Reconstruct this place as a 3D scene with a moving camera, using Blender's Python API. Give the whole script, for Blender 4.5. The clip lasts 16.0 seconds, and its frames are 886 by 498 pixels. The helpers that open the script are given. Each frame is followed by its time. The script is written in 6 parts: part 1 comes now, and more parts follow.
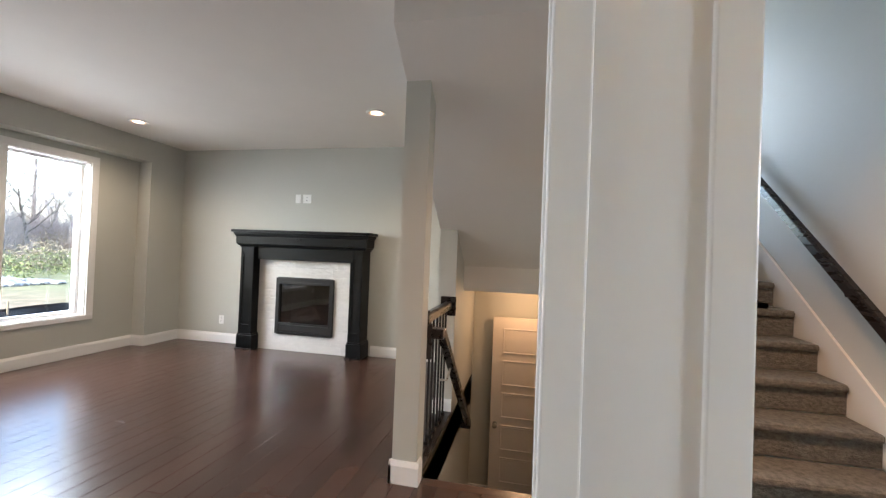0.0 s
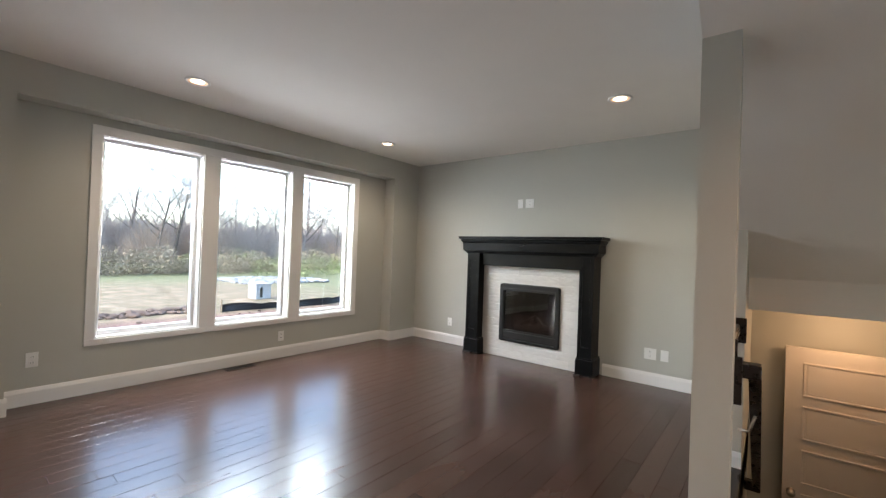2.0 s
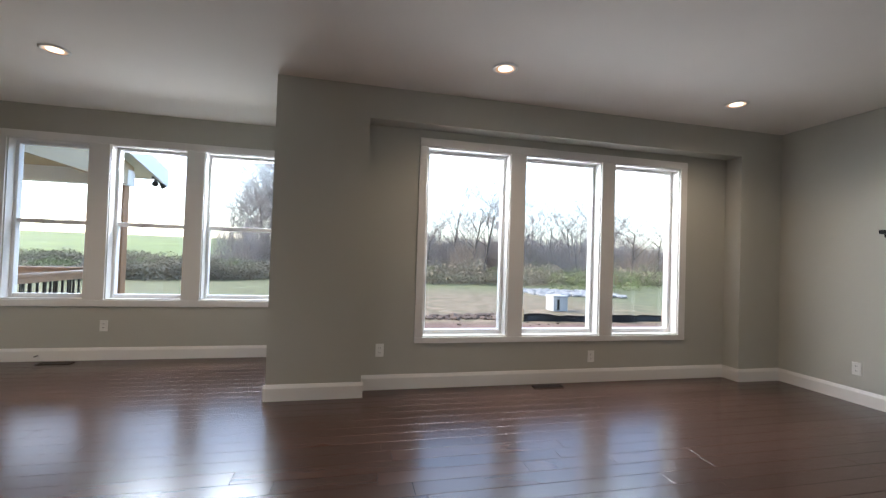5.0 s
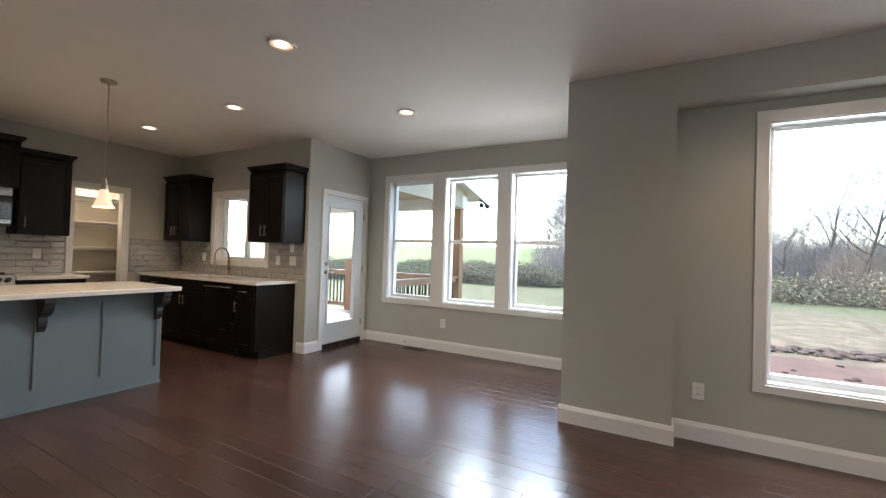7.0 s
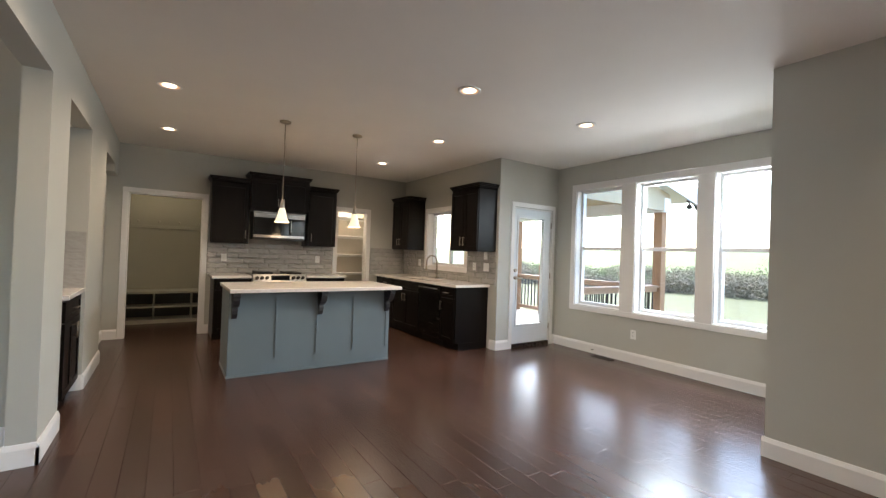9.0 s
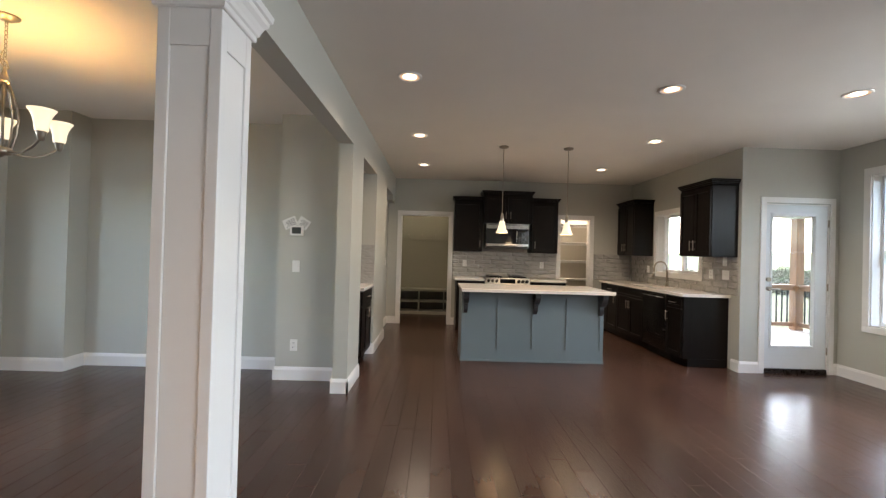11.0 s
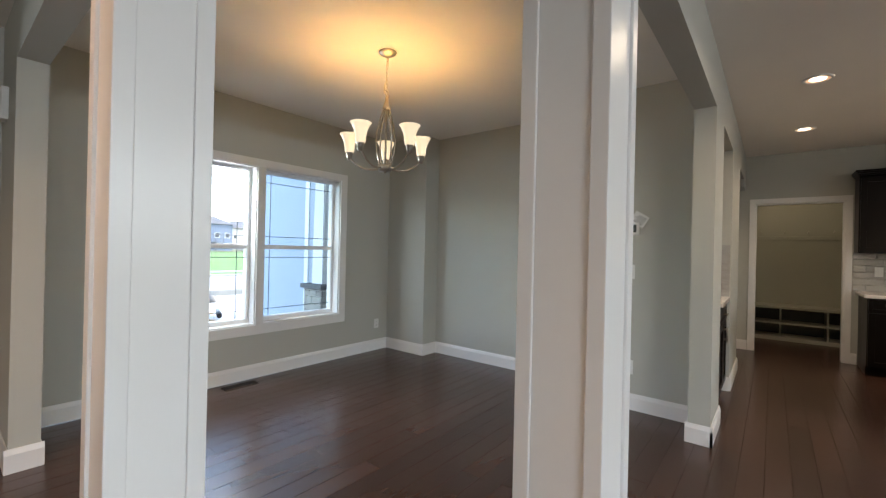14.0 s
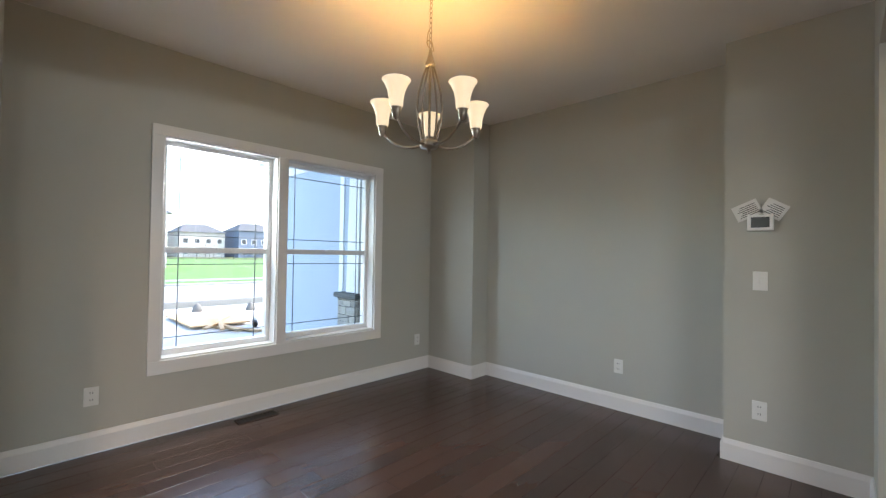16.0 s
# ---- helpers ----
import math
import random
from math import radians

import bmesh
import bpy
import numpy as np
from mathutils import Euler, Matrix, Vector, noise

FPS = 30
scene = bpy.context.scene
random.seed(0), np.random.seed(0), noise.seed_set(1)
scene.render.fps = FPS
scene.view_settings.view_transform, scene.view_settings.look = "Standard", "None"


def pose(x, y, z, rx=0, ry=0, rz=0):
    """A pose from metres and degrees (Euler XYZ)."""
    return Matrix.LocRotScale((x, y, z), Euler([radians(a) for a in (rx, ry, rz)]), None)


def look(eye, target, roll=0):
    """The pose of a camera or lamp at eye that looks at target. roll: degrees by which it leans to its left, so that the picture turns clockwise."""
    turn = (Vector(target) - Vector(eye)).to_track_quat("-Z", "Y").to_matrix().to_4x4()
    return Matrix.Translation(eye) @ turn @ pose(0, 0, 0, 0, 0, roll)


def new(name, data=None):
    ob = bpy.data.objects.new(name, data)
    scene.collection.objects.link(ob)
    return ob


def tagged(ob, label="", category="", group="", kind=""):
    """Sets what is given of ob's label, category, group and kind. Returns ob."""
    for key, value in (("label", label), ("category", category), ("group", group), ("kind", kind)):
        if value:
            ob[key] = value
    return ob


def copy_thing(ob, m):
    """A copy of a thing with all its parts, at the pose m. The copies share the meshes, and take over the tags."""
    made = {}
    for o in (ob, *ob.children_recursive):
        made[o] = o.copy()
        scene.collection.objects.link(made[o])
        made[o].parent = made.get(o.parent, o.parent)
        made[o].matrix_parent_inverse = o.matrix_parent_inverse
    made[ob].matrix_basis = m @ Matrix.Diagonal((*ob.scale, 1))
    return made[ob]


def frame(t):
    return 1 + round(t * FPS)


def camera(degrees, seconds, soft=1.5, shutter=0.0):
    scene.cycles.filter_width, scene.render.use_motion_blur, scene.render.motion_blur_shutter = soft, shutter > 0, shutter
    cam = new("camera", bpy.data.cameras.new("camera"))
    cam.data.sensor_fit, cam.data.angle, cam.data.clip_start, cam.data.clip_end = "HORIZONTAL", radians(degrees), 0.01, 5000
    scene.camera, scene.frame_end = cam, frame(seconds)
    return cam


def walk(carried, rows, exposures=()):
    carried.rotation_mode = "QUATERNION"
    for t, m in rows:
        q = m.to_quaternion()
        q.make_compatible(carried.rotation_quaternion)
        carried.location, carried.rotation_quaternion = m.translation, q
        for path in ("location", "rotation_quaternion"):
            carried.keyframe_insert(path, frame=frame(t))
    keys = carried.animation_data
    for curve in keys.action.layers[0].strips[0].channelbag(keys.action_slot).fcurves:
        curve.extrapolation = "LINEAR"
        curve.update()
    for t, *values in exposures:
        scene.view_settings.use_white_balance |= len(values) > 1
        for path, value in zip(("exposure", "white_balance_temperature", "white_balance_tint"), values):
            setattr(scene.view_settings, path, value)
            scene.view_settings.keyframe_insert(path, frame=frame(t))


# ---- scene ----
cam = camera(94.1, 16.0, soft=1.3)
PATH = [
    (0, (0.074, 0.027, 1.348), (-0.339, 1.983, 1.377), 2.2),
    (0.5, (-0.06, 0.109, 1.37), (-0.758, 1.983, 1.386), 2.2),
    (1, (-0.2, 0.138, 1.371), (-1.126, 1.911, 1.385), 2.2),
    (1.5, (-0.313, 0.158, 1.353), (-1.421, 1.823, 1.371), 2.2),
    (2, (-0.41, 0.172, 1.35), (-1.655, 1.737, 1.367), 2.1),
    (2.5, (-0.505, 0.235, 1.353), (-1.872, 1.695, 1.367), 2.0),
    (3, (-0.6, 0.315, 1.34), (-2.085, 1.654, 1.359), 2.0),
    (5.5, (-1.347, 0.448, 1.225), (-3.345, 0.535, 1.262), 1.9),
    (6, (-1.435, 0.443, 1.253), (-3.412, 0.144, 1.281), 1.9),
    (6.5, (-1.513, 0.494, 1.282), (-3.4, -0.169, 1.305), 1.8),
    (7, (-1.507, 0.552, 1.289), (-3.256, -0.418, 1.321), 1.8),
    (7.5, (-1.423, 0.639, 1.309), (-3.013, -0.574, 1.342), 1.7),
    (8, (-1.356, 0.725, 1.315), (-2.795, -0.663, 1.346), 1.9),
    (10.5, (-1.473, 1.356, 1.356), (-1.834, -0.611, 1.376), 1.6),
    (11, (-1.569, 1.471, 1.34), (-1.592, -0.529, 1.359), 1.6),
    (11.5, (-1.558, 1.528, 1.344), (-1.263, -0.451, 1.356), 1.6),
    (12, (-1.488, 1.542, 1.347), (-0.9, -0.369, 1.352), 1.5),
    (12.5, (-1.432, 1.469, 1.328), (-0.602, -0.351, 1.327), 1.5),
    (13, (-1.37, 1.301, 1.326), (-0.359, -0.424, 1.32), 1.4),
    (13.5, (-1.261, 1.139, 1.321), (-0.115, -0.5, 1.318), 1.3),
    (14, (-1.063, 0.961, 1.314), (0.187, -0.6, 1.317), 1.3),
    (14.5, (-0.887, 0.803, 1.31), (0.425, -0.706, 1.317), 1.1),
    (15, (-0.749, 0.652, 1.311), (0.609, -0.816, 1.323), 1.1),
    (15.5, (-0.594, 0.535, 1.302), (0.793, -0.905, 1.322), 1.1),
    (16, (-0.481, 0.456, 1.296), (0.908, -0.982, 1.323), 0.9),
]
walk(cam, [(t, look(eye, target, roll)) for t, eye, target, roll in PATH],
     exposures=[(0, 4.9, 6450, 12), (0.5, 4.6, 6450, 11), (3, 4.5, 6450, 11), (5.5, 3.9, 6450, 13), (6.5, 4.1, 6450, 12), (8, 4.75, 6450, 11), (11, 4.72, 6400, 11), (12.5, 4.5, 6350, 9), (14, 4.38, 6500, 10), (15, 4.15, 6650, 11), (16, 4.3, 6600, 11)])

# ---- world, sun, exposure ----
world = bpy.data.worlds.new("sky")
scene.world = world
world.use_nodes = True
wn = world.node_tree.nodes
sky = wn.new("ShaderNodeTexSky")
sky.sky_type, sky.sun_disc = "NISHITA", False
sky.sun_elevation, sky.sun_rotation = radians(38), radians(200)
sky.dust_density, sky.air_density, sky.ozone_density = 1.6, 1.0, 1.2
world.node_tree.links.new(sky.outputs[0], wn["Background"].inputs[0])
wn["Background"].inputs[1].default_value = 0.066
sun = new("sun", bpy.data.lights.new("sun", "SUN"))
sun.data.energy, sun.data.angle, sun.data.color = 0.3, radians(4), (1, 0.95, 0.88)
sun.matrix_basis = look((0, 0, 20), (0 - math.sin(radians(200)) * 20, -math.cos(radians(200)) * 20, 20 - 20 * math.tan(radians(38))))


CAN_W, PEND_W, CHAND_W, LAND_W, PANTRY_W = 3.7, 0.15, 0.125, 0.30, 1.6
SKY_W = 8.0   # watts for each square metre of lamp in a window opening


def lamp(name, kind, at, watts, color=(1, 0.8, 0.55), size=0.05):
    ob = new(name, bpy.data.lights.new(name, kind))
    ob.data.energy, ob.data.color = watts, color
    ob.data.shadow_soft_size = size
    ob.location = at
    return ob


def sky_panel(axis, face, s, a0, a1, z0, z1, share=1.0):
    """Stands in for the sky's light in the upper part of a window opening; shines into the room."""
    w, h = a1 - a0, z1 - z0
    ob = new("window_daylight", bpy.data.lights.new("window_daylight", "AREA"))
    ob.data.shape, ob.data.size, ob.data.size_y = "RECTANGLE", w, h
    ob.data.energy, ob.data.color, ob.data.spread = SKY_W * w * h * share, (0.84, 0.93, 1.0), radians(158)
    at = Vector((face, (a0 + a1) / 2, (z0 + z1) / 2)) if axis == "x" else Vector(((a0 + a1) / 2, face, (z0 + z1) / 2))
    ob.matrix_basis = look(at, at + (Vector((s, 0, -0.85)) if axis == "x" else Vector((0, s, -0.85))))
    return ob


# upper sashes, outside the panes
for y0, y1 in ((1.18, 1.92), (2.18, 2.93), (3.19, 3.90)):
    sky_panel("x", -5.44, 1, y0, y1, 1.88, 2.30, 0.9)
sky_panel("x", -6.79, 1, -1.16, -0.50, 1.94, 2.36, 1.15)
sky_panel("x", -6.79, 1, -2.06, -1.60, 1.94, 2.36, 1.05)
sky_panel("x", 3.32, -1, -1.03, -0.30, 1.72, 2.14, 0.75)
# unseen stair-landing opening, lamp added to brighten the stair wall
sky_panel("y", 6.39, -1, 0.75, 1.75, 2.5, 4.1, 0.2)


# ---- materials ----
def material(name, color, rough=0.5, metal=0.0, scale=8.0, vary=0.06, bump=0.05, fine=120.0, stretch=(1, 1, 1), emit=0.0,
             emit_color=None, coat=0.0, per_piece=0.0, rough_vary=0.06, spec=0.5):
    """Principled surface with broad and fine variation in colour, gloss and relief."""
    m = bpy.data.materials.new(name)
    m.use_nodes = True
    n, l = m.node_tree.nodes, m.node_tree.links
    p = n["Principled BSDF"]
    p.inputs["Roughness"].default_value, p.inputs["Metallic"].default_value = rough, metal
    p.inputs["Specular IOR Level"].default_value = spec
    if coat:
        p.inputs["Coat Weight"].default_value, p.inputs["Coat Roughness"].default_value = coat, 0.12
    geo = n.new("ShaderNodeNewGeometry")
    mp = n.new("ShaderNodeMapping")
    mp.inputs["Scale"].default_value = stretch
    l.new(geo.outputs["Position"], mp.inputs[0])
    big, small = n.new("ShaderNodeTexNoise"), n.new("ShaderNodeTexNoise")
    for tex, s, d in ((big, scale, 4), (small, fine, 3)):
        tex.inputs["Scale"].default_value, tex.inputs["Detail"].default_value = s, d
        l.new(mp.outputs[0], tex.inputs["Vector"])
    mixer = n.new("ShaderNodeMath")
    mixer.operation = "MULTIPLY_ADD"
    mixer.inputs[1].default_value = 0.4
    l.new(small.outputs[0], mixer.inputs[0])
    l.new(big.outputs[0], mixer.inputs[2])
    ramp = n.new("ShaderNodeMapRange")
    ramp.inputs[1].default_value, ramp.inputs[2].default_value = 0.35, 1.05
    ramp.inputs[3].default_value, ramp.inputs[4].default_value = 1 - vary, 1 + vary
    l.new(mixer.outputs[0], ramp.inputs[0])
    hsv = n.new("ShaderNodeHueSaturation")
    hsv.inputs["Color"].default_value = (*color, 1)
    value = ramp.outputs[0]
    if per_piece:
        info = n.new("ShaderNodeObjectInfo")
        pr = n.new("ShaderNodeMapRange")
        pr.inputs[3].default_value, pr.inputs[4].default_value = 1 - per_piece, 1 + per_piece
        l.new(info.outputs["Random"], pr.inputs[0])
        isl = n.new("ShaderNodeMapRange")
        isl.inputs[3].default_value, isl.inputs[4].default_value = 1 - per_piece, 1 + per_piece
        l.new(geo.outputs["Random Per Island"], isl.inputs[0])
        m1, m2 = n.new("ShaderNodeMath"), n.new("ShaderNodeMath")
        m1.operation = m2.operation = "MULTIPLY"
        l.new(value, m1.inputs[0]), l.new(pr.outputs[0], m1.inputs[1])
        l.new(m1.outputs[0], m2.inputs[0]), l.new(isl.outputs[0], m2.inputs[1])
        value = m2.outputs[0]
    l.new(value, hsv.inputs["Value"])
    l.new(hsv.outputs[0], p.inputs["Base Color"])
    rr = n.new("ShaderNodeMapRange")
    rr.inputs[3].default_value, rr.inputs[4].default_value = max(0, rough - rough_vary), min(1, rough + rough_vary)
    l.new(big.outputs[0], rr.inputs[0])
    l.new(rr.outputs[0], p.inputs["Roughness"])
    if bump:
        b = n.new("ShaderNodeBump")
        b.inputs["Strength"].default_value, b.inputs["Distance"].default_value = bump, 0.01
        l.new(mixer.outputs[0], b.inputs["Height"])
        l.new(b.outputs[0], p.inputs["Normal"])
    if emit:
        p.inputs["Emission Color"].default_value = (*(emit_color or color), 1)
        p.inputs["Emission Strength"].default_value = emit
    return m


def glass_material(name, tint=(0.97, 0.985, 0.98), gloss=0.02, base=0.025):
    m = bpy.data.materials.new(name)
    m.use_nodes = True
    n, l = m.node_tree.nodes, m.node_tree.links
    n.remove(n["Principled BSDF"])
    clear, shine, mix, lw = (n.new("ShaderNodeBsdfTransparent"), n.new("ShaderNodeBsdfGlossy"), n.new("ShaderNodeMixShader"), n.new("ShaderNodeLayerWeight"))
    power, fac = n.new("ShaderNodeMath"), n.new("ShaderNodeMath")
    power.operation, fac.operation = "POWER", "MULTIPLY_ADD"
    power.inputs[1].default_value, fac.inputs[1].default_value, fac.inputs[2].default_value = 5.0, 0.7, base
    lw.inputs[0].default_value = 0.5
    l.new(lw.outputs["Facing"], power.inputs[0]), l.new(power.outputs[0], fac.inputs[0])
    clear.inputs[0].default_value = (*tint, 1)
    shine.inputs["Roughness"].default_value = gloss
    l.new(fac.outputs[0], mix.inputs[0]), l.new(clear.outputs[0], mix.inputs[1]), l.new(shine.outputs[0], mix.inputs[2])
    l.new(mix.outputs[0], n["Material Output"].inputs[0])
    return m


WALL = material("greige_wall_paint", (0.468, 0.459, 0.409), 0.62, scale=1.2, vary=0.03, bump=0.05, fine=220)
CEIL = material("flat_ceiling_paint", (0.80, 0.755, 0.70), 0.9, scale=2, vary=0.03, bump=0.1, fine=160)
TRIM = material("white_trim_paint", (0.78, 0.76, 0.735), 0.3, scale=1.5, vary=0.015, bump=0.0, rough_vary=0.015)
WOOD = material("dark_walnut_plank", (0.055, 0.029, 0.0215), 0.25, scale=1.3, vary=0.10, bump=0.010, fine=14, stretch=(4, 0.5, 1), per_piece=0.20, rough_vary=0.03, spec=0.5)
GAP = material("plank_joint", (0.022, 0.012, 0.009), 0.6)
ESPRESSO = material("espresso_cabinet_stain", (0.0075, 0.0052, 0.0042), 0.34, scale=6, vary=0.3, bump=0.04, fine=60, stretch=(3, 3, 0.5), spec=0.16)
BLACKWOOD = material("black_painted_wood", (0.005, 0.0055, 0.006), 0.30, scale=6, vary=0.5, bump=0.10, fine=50, stretch=(0.6, 3, 3), spec=0.16)
ISLAND = material("slate_blue_paint", (0.165, 0.205, 0.225), 0.4, scale=2, vary=0.05, bump=0.03)
CORBEL = material("charcoal_corbel_stain", (0.030, 0.031, 0.034), 0.4, scale=6, vary=0.2, bump=0.03)
QUARTZ = material("white_quartz", (0.80, 0.74, 0.69), 0.14, scale=30, vary=0.05, bump=0.0, fine=200)
TILE_G = material("grey_wavy_glazed_tile", (0.44, 0.42, 0.39), 0.05, rough_vary=0.02, scale=14, vary=0.05, bump=1.0, fine=26, stretch=(1, 1, 2.4), per_piece=0.05, spec=1.0, coat=1.0)
TILE_W = material("white_wavy_glazed_tile", (0.66, 0.63, 0.59), 0.06, scale=14, vary=0.03, bump=0.35, fine=26, stretch=(1, 1, 2.2), per_piece=0.04, spec=0.8)
for glaze in (TILE_G, TILE_W):
    for node in glaze.node_tree.nodes:
        if node.type == "TEX_NOISE":
            node.inputs["Detail"].default_value = 0.0   # smooth ripples in the glaze
GROUT = material("grout", (0.63, 0.60, 0.56), 0.8)
GROUT_K = material("warm_grey_grout", (0.36, 0.34, 0.31), 0.85)
STEEL = material("brushed_stainless", (0.46, 0.45, 0.43), 0.20, 1.0, scale=4, vary=0.06, bump=0.03, fine=80, stretch=(0.3, 1, 6))
NICKEL = material("brushed_nickel", (0.42, 0.37, 0.31), 0.3, 1.0, scale=20, vary=0.08, bump=0.02)
BLACKGLASS = material("black_appliance_glass", (0.012, 0.012, 0.013), 0.06, scale=5, vary=0.1, bump=0)
BLACKMETAL = material("black_metal", (0.016, 0.015, 0.015), 0.38, 0.4, scale=20, vary=0.2, bump=0.03)
DARKSTEEL = material("dark_stainless", (0.06, 0.055, 0.052), 0.25, 0.9, scale=4, vary=0.1, bump=0.02, stretch=(0.3, 1, 6))
PLATE = material("white_plastic_plate", (0.78, 0.77, 0.74), 0.35, scale=20, vary=0.03, bump=0)
# Near-black that stands for the shade inside outlet slots and register ducts.
SLOT = material("slot_shade", (0.02, 0.02, 0.02), 0.5)
RAILWOOD = material("dark_stained_rail", (0.010, 0.006, 0.0045), 0.28, scale=8, vary=0.35, bump=0.05, fine=70, stretch=(4, 0.5, 4))
CARPET = material("grey_carpet", (0.15, 0.138, 0.12), 0.95, scale=38, vary=0.55, bump=0.9, fine=150, stretch=(1, 1, 1.6))
VINYL = material("white_vinyl_frame", (0.80, 0.80, 0.80), 0.32, scale=6, vary=0.02, bump=0)
DOORWHITE = material("white_door_paint", (0.70, 0.72, 0.73), 0.35, scale=3, vary=0.03, bump=0.02)
GLASS = glass_material("clear_pane")
FIREGLASS = glass_material("fireplace_glass", (0.30, 0.30, 0.31), 0.01, 0.10)
# Emission on this ring imitates the warm halo around each lit lens.
LENS_RIM = material("lamp_halo_reflector", (0.85, 0.72, 0.55), 0.4, emit=0.03, emit_color=(1, 0.52, 0.27), bump=0)
LENS = material("lamp_lens", (0.9, 0.85, 0.75), 0.5, emit=0.3, emit_color=(1, 0.80, 0.58), bump=0)
SHADE = material("lit_frosted_glass", (0.9, 0.75, 0.5), 0.4, emit=0.036, emit_color=(1.0, 0.80, 0.55), bump=0)
BULB = material("lit_bulb", (1, 0.9, 0.7), 0.4, emit=1.6, emit_color=(1.0, 0.72, 0.38), bump=0)
# Olive with the mudroom's and basement's shade put into the colour.
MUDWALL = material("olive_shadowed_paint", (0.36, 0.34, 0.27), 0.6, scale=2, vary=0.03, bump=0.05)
PAPER = material("instruction_paper", (0.75, 0.74, 0.72), 0.8, scale=30, vary=0.04, bump=0)
INK = material("print_ink", (0.1, 0.1, 0.1), 0.8, bump=0)
SCREEN = material("grey_lcd", (0.06, 0.065, 0.06), 0.2, bump=0)


# ---- builders ----
def box(bm, x0, x1, y0, y1, z0, z1, bevel=0.0):
    r = bmesh.ops.create_cube(bm, size=1.0)
    vs = r["verts"]
    for v in vs:
        v.co = Vector((x0 + (v.co.x + 0.5) * (x1 - x0), y0 + (v.co.y + 0.5) * (y1 - y0), z0 + (v.co.z + 0.5) * (z1 - z0)))
    if bevel:
        es = list({e for v in vs for e in v.link_edges})
        bmesh.ops.bevel(bm, geom=es, offset=bevel, segments=2, affect="EDGES", profile=0.5)
    return vs


def boxes(*rows, bevel=0.0):
    bm = bmesh.new()
    for row in rows:
        box(bm, *row, bevel=bevel)
    return bm


def revolve(bm, profile, segments=24, center=(0, 0, 0)):
    """A turned shape about the z axis from (radius, height) pairs."""
    rings = []
    for r, z in profile:
        rings.append([bm.verts.new((center[0] + r * math.cos(a), center[1] + r * math.sin(a), center[2] + z))
                      for a in (2 * math.pi * i / segments for i in range(segments))])
    for a, b in zip(rings, rings[1:]):
        for i in range(segments):
            j = (i + 1) % segments
            f = bm.faces.new((a[i], a[j], b[j], b[i]))
            f.smooth = True
    return rings


def tube(bm, points, radius=0.01, segments=8, caps=True):
    """A round bar along points; radius may be one number or one for each point."""
    pts = [Vector(p) for p in points]
    radii = radius if isinstance(radius, (list, tuple)) else [radius] * len(pts)
    rings, up = [], None
    for i, p in enumerate(pts):
        d = (pts[min(i + 1, len(pts) - 1)] - pts[max(i - 1, 0)]).normalized()
        side = d.cross(Vector((0, 0, 1))) if up is None else d.cross(up)
        if side.length < 1e-3:
            side = d.cross(Vector((1, 0, 0)))
        side.normalize()
        up = side.cross(d).normalized()
        rings.append([bm.verts.new(p + radii[i] * (math.cos(a) * side + math.sin(a) * up))
                      for a in (2 * math.pi * k / segments for k in range(segments))])
    for a, b in zip(rings, rings[1:]):
        for i in range(segments):
            j = (i + 1) % segments
            f = bm.faces.new((a[i], b[i], b[j], a[j]))
            f.smooth = segments > 5
    if caps:
        bm.faces.new(rings[0]), bm.faces.new(rings[-1][::-1])
    return bm


def sweep(profile, x0, x1, axis, bm=None):
    """An even moulding: profile of (depth, height) pairs, run along axis 'x' or 'y' from x0 to x1."""
    bm = bm or bmesh.new()
    ends = []
    for c in (x0, x1):
        ends.append([bm.verts.new((c, d, z) if axis == "x" else (d, c, z)) for d, z in profile])
    k = len(profile)
    for i in range(k):
        j = (i + 1) % k
        bm.faces.new((ends[0][i], ends[0][j], ends[1][j], ends[1][i]))
    bm.faces.new(ends[0][::-1]), bm.faces.new(ends[1])
    return bm


def stepped(profile, x0, x1, y0, y1, wall=False):
    """One stepped moulding: (overhang, height) pairs round a block; wall: the back (y1) stays flush."""
    bm = bmesh.new()
    rings = [[bm.verts.new(p) for p in ((x0 - o, y0 - o, z), (x1 + o, y0 - o, z), (x1 + o, y1 + (0 if wall else o), z), (x0 - o, y1 + (0 if wall else o), z))] for o, z in profile]
    for a, b in zip(rings, rings[1:]):
        for i in range(4):
            bm.faces.new((a[i], a[(i + 1) % 4], b[(i + 1) % 4], b[i]))
    bm.faces.new(rings[0][::-1]), bm.faces.new(rings[-1])
    return bm


def mesh_of(name, bm, mat):
    bmesh.ops.recalc_face_normals(bm, faces=bm.faces[:])
    me = bpy.data.meshes.new(name)
    bm.to_mesh(me)
    bm.free()
    for m in (mat if isinstance(mat, (list, tuple)) else [mat]):
        me.materials.append(m)
    return me


def thing(name, at, label, category, group=""):
    ob = new(name)
    ob.empty_display_size = 0.1
    ob.location = at
    return tagged(ob, label, category, group)


def part(name, bm, mat, parent, label=""):
    """One mesh, given in world metres, under a thing or under a part."""
    ob = new(name, mesh_of(name, bm, mat))
    ob.parent = parent
    if parent.data is None:
        ob.matrix_parent_inverse = Matrix.Translation(parent.location).inverted()
    return tagged(ob, label) if label else ob


def structure(name, bm, mat, label="", category="wall"):
    return tagged(new(name, mesh_of(name, bm, mat)), label, category, kind="structure")


def solid(name, bm, mat, label, category, group=""):
    return tagged(new(name, mesh_of(name, bm, mat)), label, category, group)


